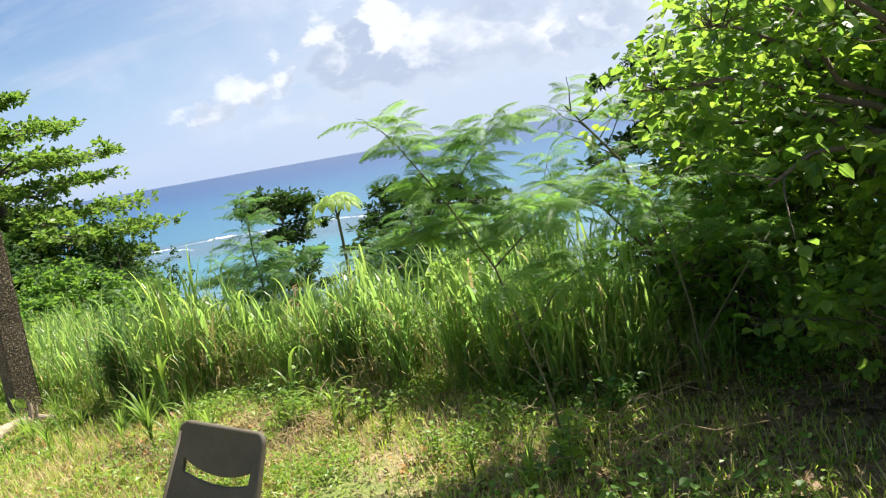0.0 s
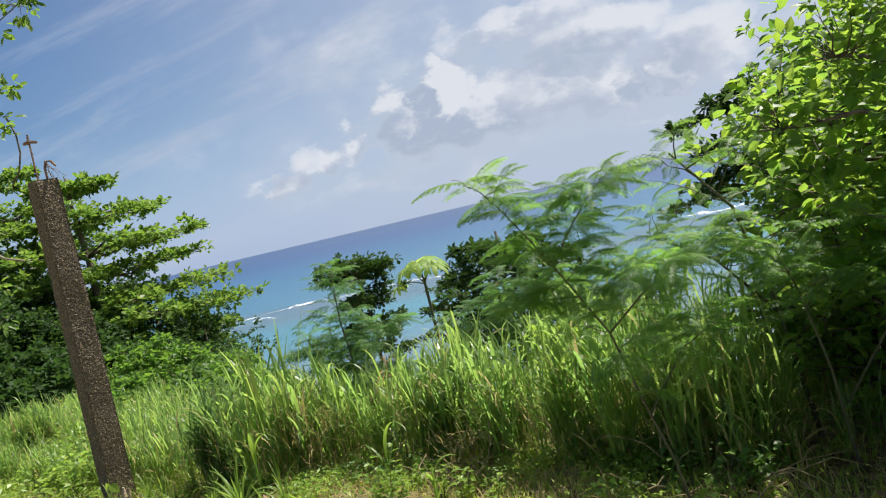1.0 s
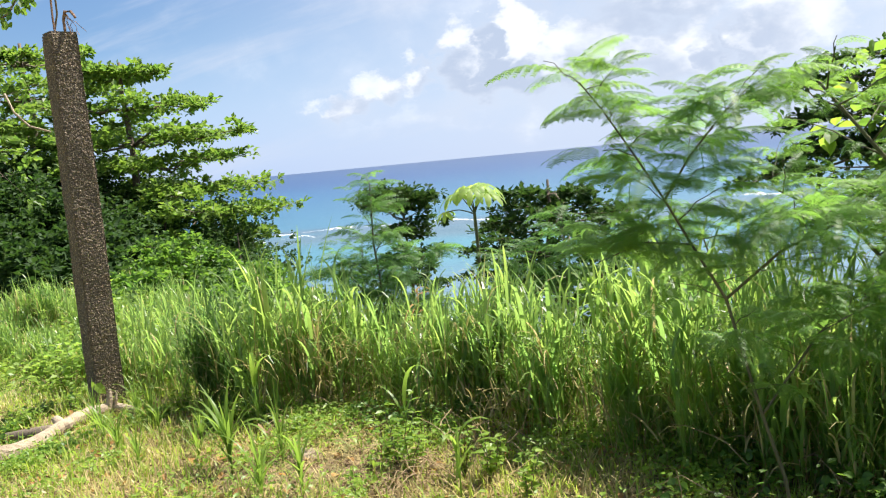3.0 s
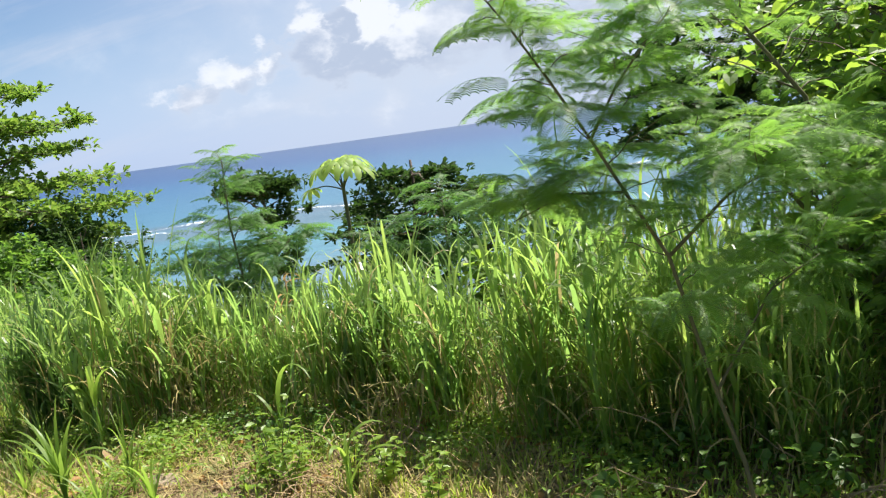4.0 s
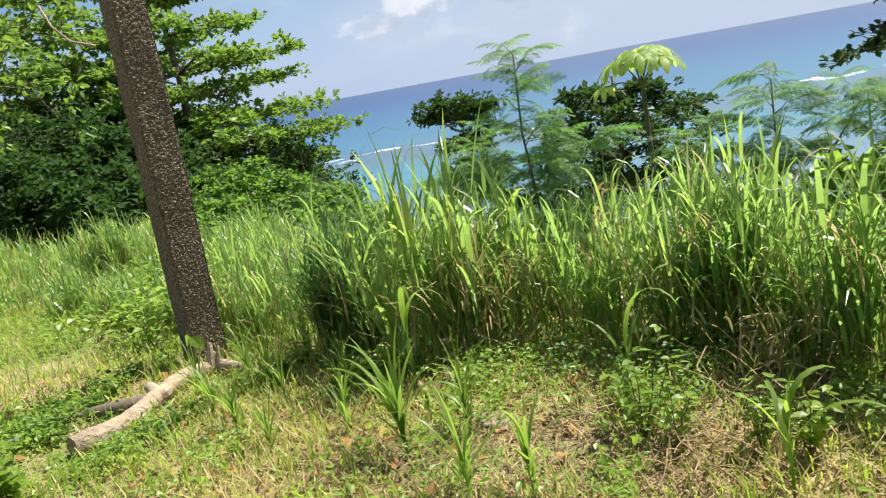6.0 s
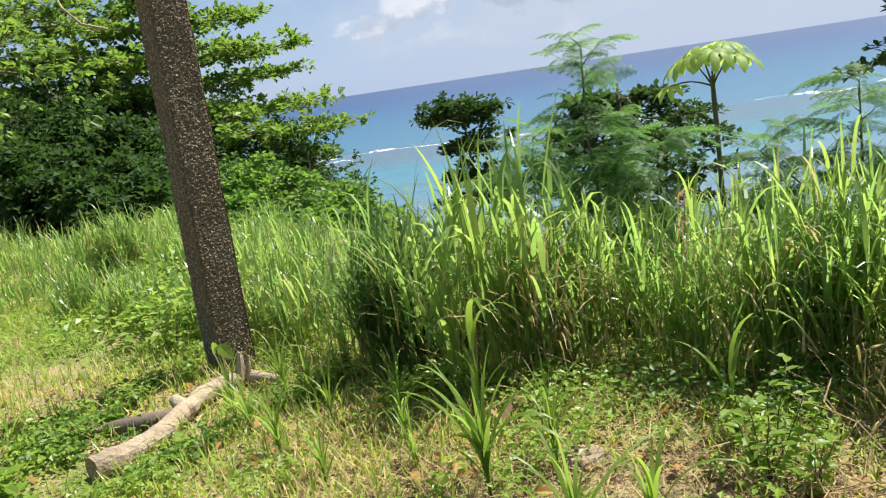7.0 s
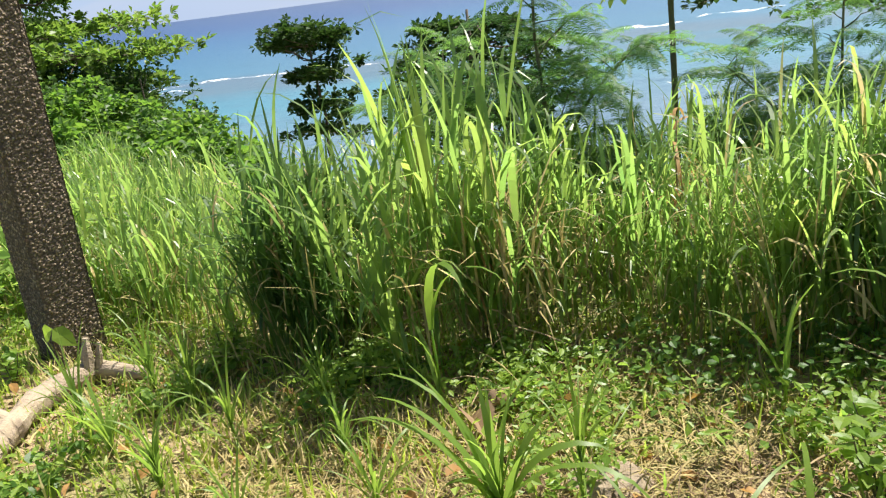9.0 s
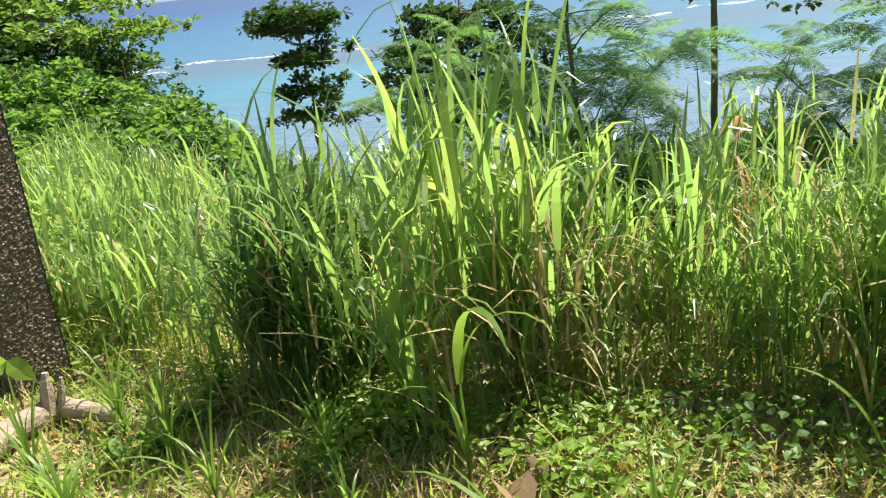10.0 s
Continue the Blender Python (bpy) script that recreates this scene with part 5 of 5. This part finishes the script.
def brush_pile(x, y, n, r0, seed, label):
    t = thing("brush_pile", label, "brush", on_ground(x, y), "heaps of dry stems")
    r = R(seed)
    for k in range(n):
        a, b = r.normal(0, r0, 3), r.normal(0, r0, 3)
        a[2], b[2] = abs(a[2]) * 0.35, abs(b[2]) * 0.6 + 0.02
        b[:2] = a[:2] + r.normal(0, 1, 2) * r0 * 0.9
        part("dry_stem", mesh_of("dry_stem", *tubes([(limb(r, a, b, 5, 0.3, 0.15), np.linspace(0.0034, 0.0014, 5))], 4), DRYSTEM), t)


brush_pile(-1.3, 6.0, 60, 0.13, 401, "dark tangle of dry stems on the lawn")
brush_pile(-1.0, 6.5, 34, 0.24, 402, "heap of dry straw stems at the grass edge")
brush_pile(0.5, 4.9, 30, 0.3, 403, "dry stems under the feathery shrub")
brush_pile(-2.3, 6.95, 16, 0.15, 404, "few dry stems at the grass edge")

# dead leaf and flat stone
dl = thing("dead_leaf", "curled pale brown dead leaf on the ground", "leaf", on_ground(-2.52, 6.78, 0.05))
part("blade", mesh_of("blade", *stamp(*leaf_tris(0.32, 0.5, 0.9, 0.4), O([[0, 0, 0.0], [0.05, 0.02, 0.01]]), *axes(O([[0.4, -1, 0.5], [1, 0.2, 0.4]]), O([[0, 0.3, 1.0], [0, 0, 1.0]])), O([0.17, 0.12])), LITTER), dl)
bm = bmesh.new()
bmesh.ops.create_icosphere(bm, subdivisions=3, radius=0.13)
for v in bm.verts:
    k = 1 + 0.22 * noise.noise(v.co * 9) + 0.08 * noise.noise(v.co * 30)
    v.co = Vector((v.co.x * k, v.co.y * k * 0.7, max(-0.03, min(0.035, v.co.z * k * 0.4))))
me = bpy.data.meshes.new("flat_stone")
bm.to_mesh(me), bm.free()
me.materials.append(STONE)
st = new("flat_stone", me)
st.location = on_ground(-2.12, 6.42, 0.0)
tagged(st, "flat pale brown stone set in the lawn", "stone")


# ---- overhanging limb and vine ----
r = R(77)
t = thing("vine", "bare hanging vine looped beneath the leafy limb", "vine", (-7.2, 11.0, 4.3))
part("strand", mesh_of("strand", *tubes([(((0.32, 0, 0.1), (0.40, 0, -0.15), (0.38, 0.02, -0.4), (0.28, 0.05, -0.62), (0.12, 0.05, -0.8)), (0.012,) * 5)], 6), BARK, False), t)
part("strand", mesh_of("strand", *tubes([(((-0.1, 0, -0.1), (-0.3, 0, -0.32), (-0.62, 0, -0.42), (-0.85, 0, -0.45), (-1.0, 0.02, -0.62), (-0.9, 0.02, -0.85), (-0.75, 0, -0.92)), (0.014,) * 7)], 6), LOGWOOD, False), t, "pale bare strand")
part("strand", mesh_of("strand", *tubes([(((-0.7, 0.2, -1.25), (-0.6, 0.2, -1.5), (-0.4, 0.2, -1.7), (-0.1, 0.2, -1.8)), (0.014,) * 4)], 6), LOGWOOD, False), t, "pale bare strand")

n = 6500
x, y = rng.uniform(-5.5, 0.3, n), rng.uniform(3.2, 7.5, n)
p = np.stack([x, y, ground_z(x, y) + rng.uniform(0.006, 0.04, n)], 1)
d = rng.normal(0, 1, p.shape) * (1, 1, 0.2)
tagged(new("crumbled_litter", mesh_of("crumbled_litter", *stamp(*leaf_small(0.3, 0.5, 0.5, 0.3), p, *axes(d, O([0, 0, 1.0]) + rng.normal(0, 0.4, p.shape)), rng.uniform(0.012, 0.04, n)), LITTER)), "small brown dead leaves crumbled on the lawn", "leaf litter", kind="stuff")
# leaves strewn on the lawn
n = 900
x, y = rng.uniform(-6, 0.5, n), rng.uniform(3.2, 7.6, n)
p = np.stack([x, y, ground_z(x, y) + rng.uniform(0.015, 0.06, n)], 1)
d = rng.normal(0, 1, p.shape) * (1, 1, 0.2)
tagged(new("strewn_leaves", mesh_of("strewn_leaves", *stamp(*leaf_tris(0.28, 0.5, 0.5, 0.3), p, *axes(d, O([0, 0, 1.0]) + rng.normal(0, 0.4, p.shape)), rng.uniform(0.025, 0.075, n)), RUSSET)), "dry brown leaves strewn on the lawn", "leaf litter", kind="stuff")


def withered(x, y, z0, z1, n, seed):
    """A withered stalk whose dead leaves hang down."""
    t = thing("withered_stalk", "withered stalk with hanging orange-brown dead leaves", "grass plant", on_ground(x, y))
    r = R(seed)
    part("stalk", mesh_of("stalk", *tubes([(limb(r, (0, 0, -0.02), (0.03, 0, z1), 6, 0.05), np.linspace(0.006, 0.003, 6))], 5), DRYSTEM, False), t)
    for k in range(n):
        z = r.uniform(z0, z1)
        v, f = blades(r, O([[0.02 * z, 0, z]]), O([r.uniform(0, 6.28)]), O([r.uniform(0.15, 0.36)]), O([r.uniform(0.006, 0.015)]), O([r.uniform(0.5, 1.2)]), O([r.uniform(1.6, 2.3)]), 7, 0.5)
        part("dead_leaf", mesh_of("dead_leaf", v, f, RUSSET, False), t)


withered(-1.69, 7.72, 0.2, 0.8, 20, 501)
withered(-1.62, 7.8, 0.3, 0.6, 8, 502)
withered(-2.5, 7.4, 0.2, 0.5, 9, 503)
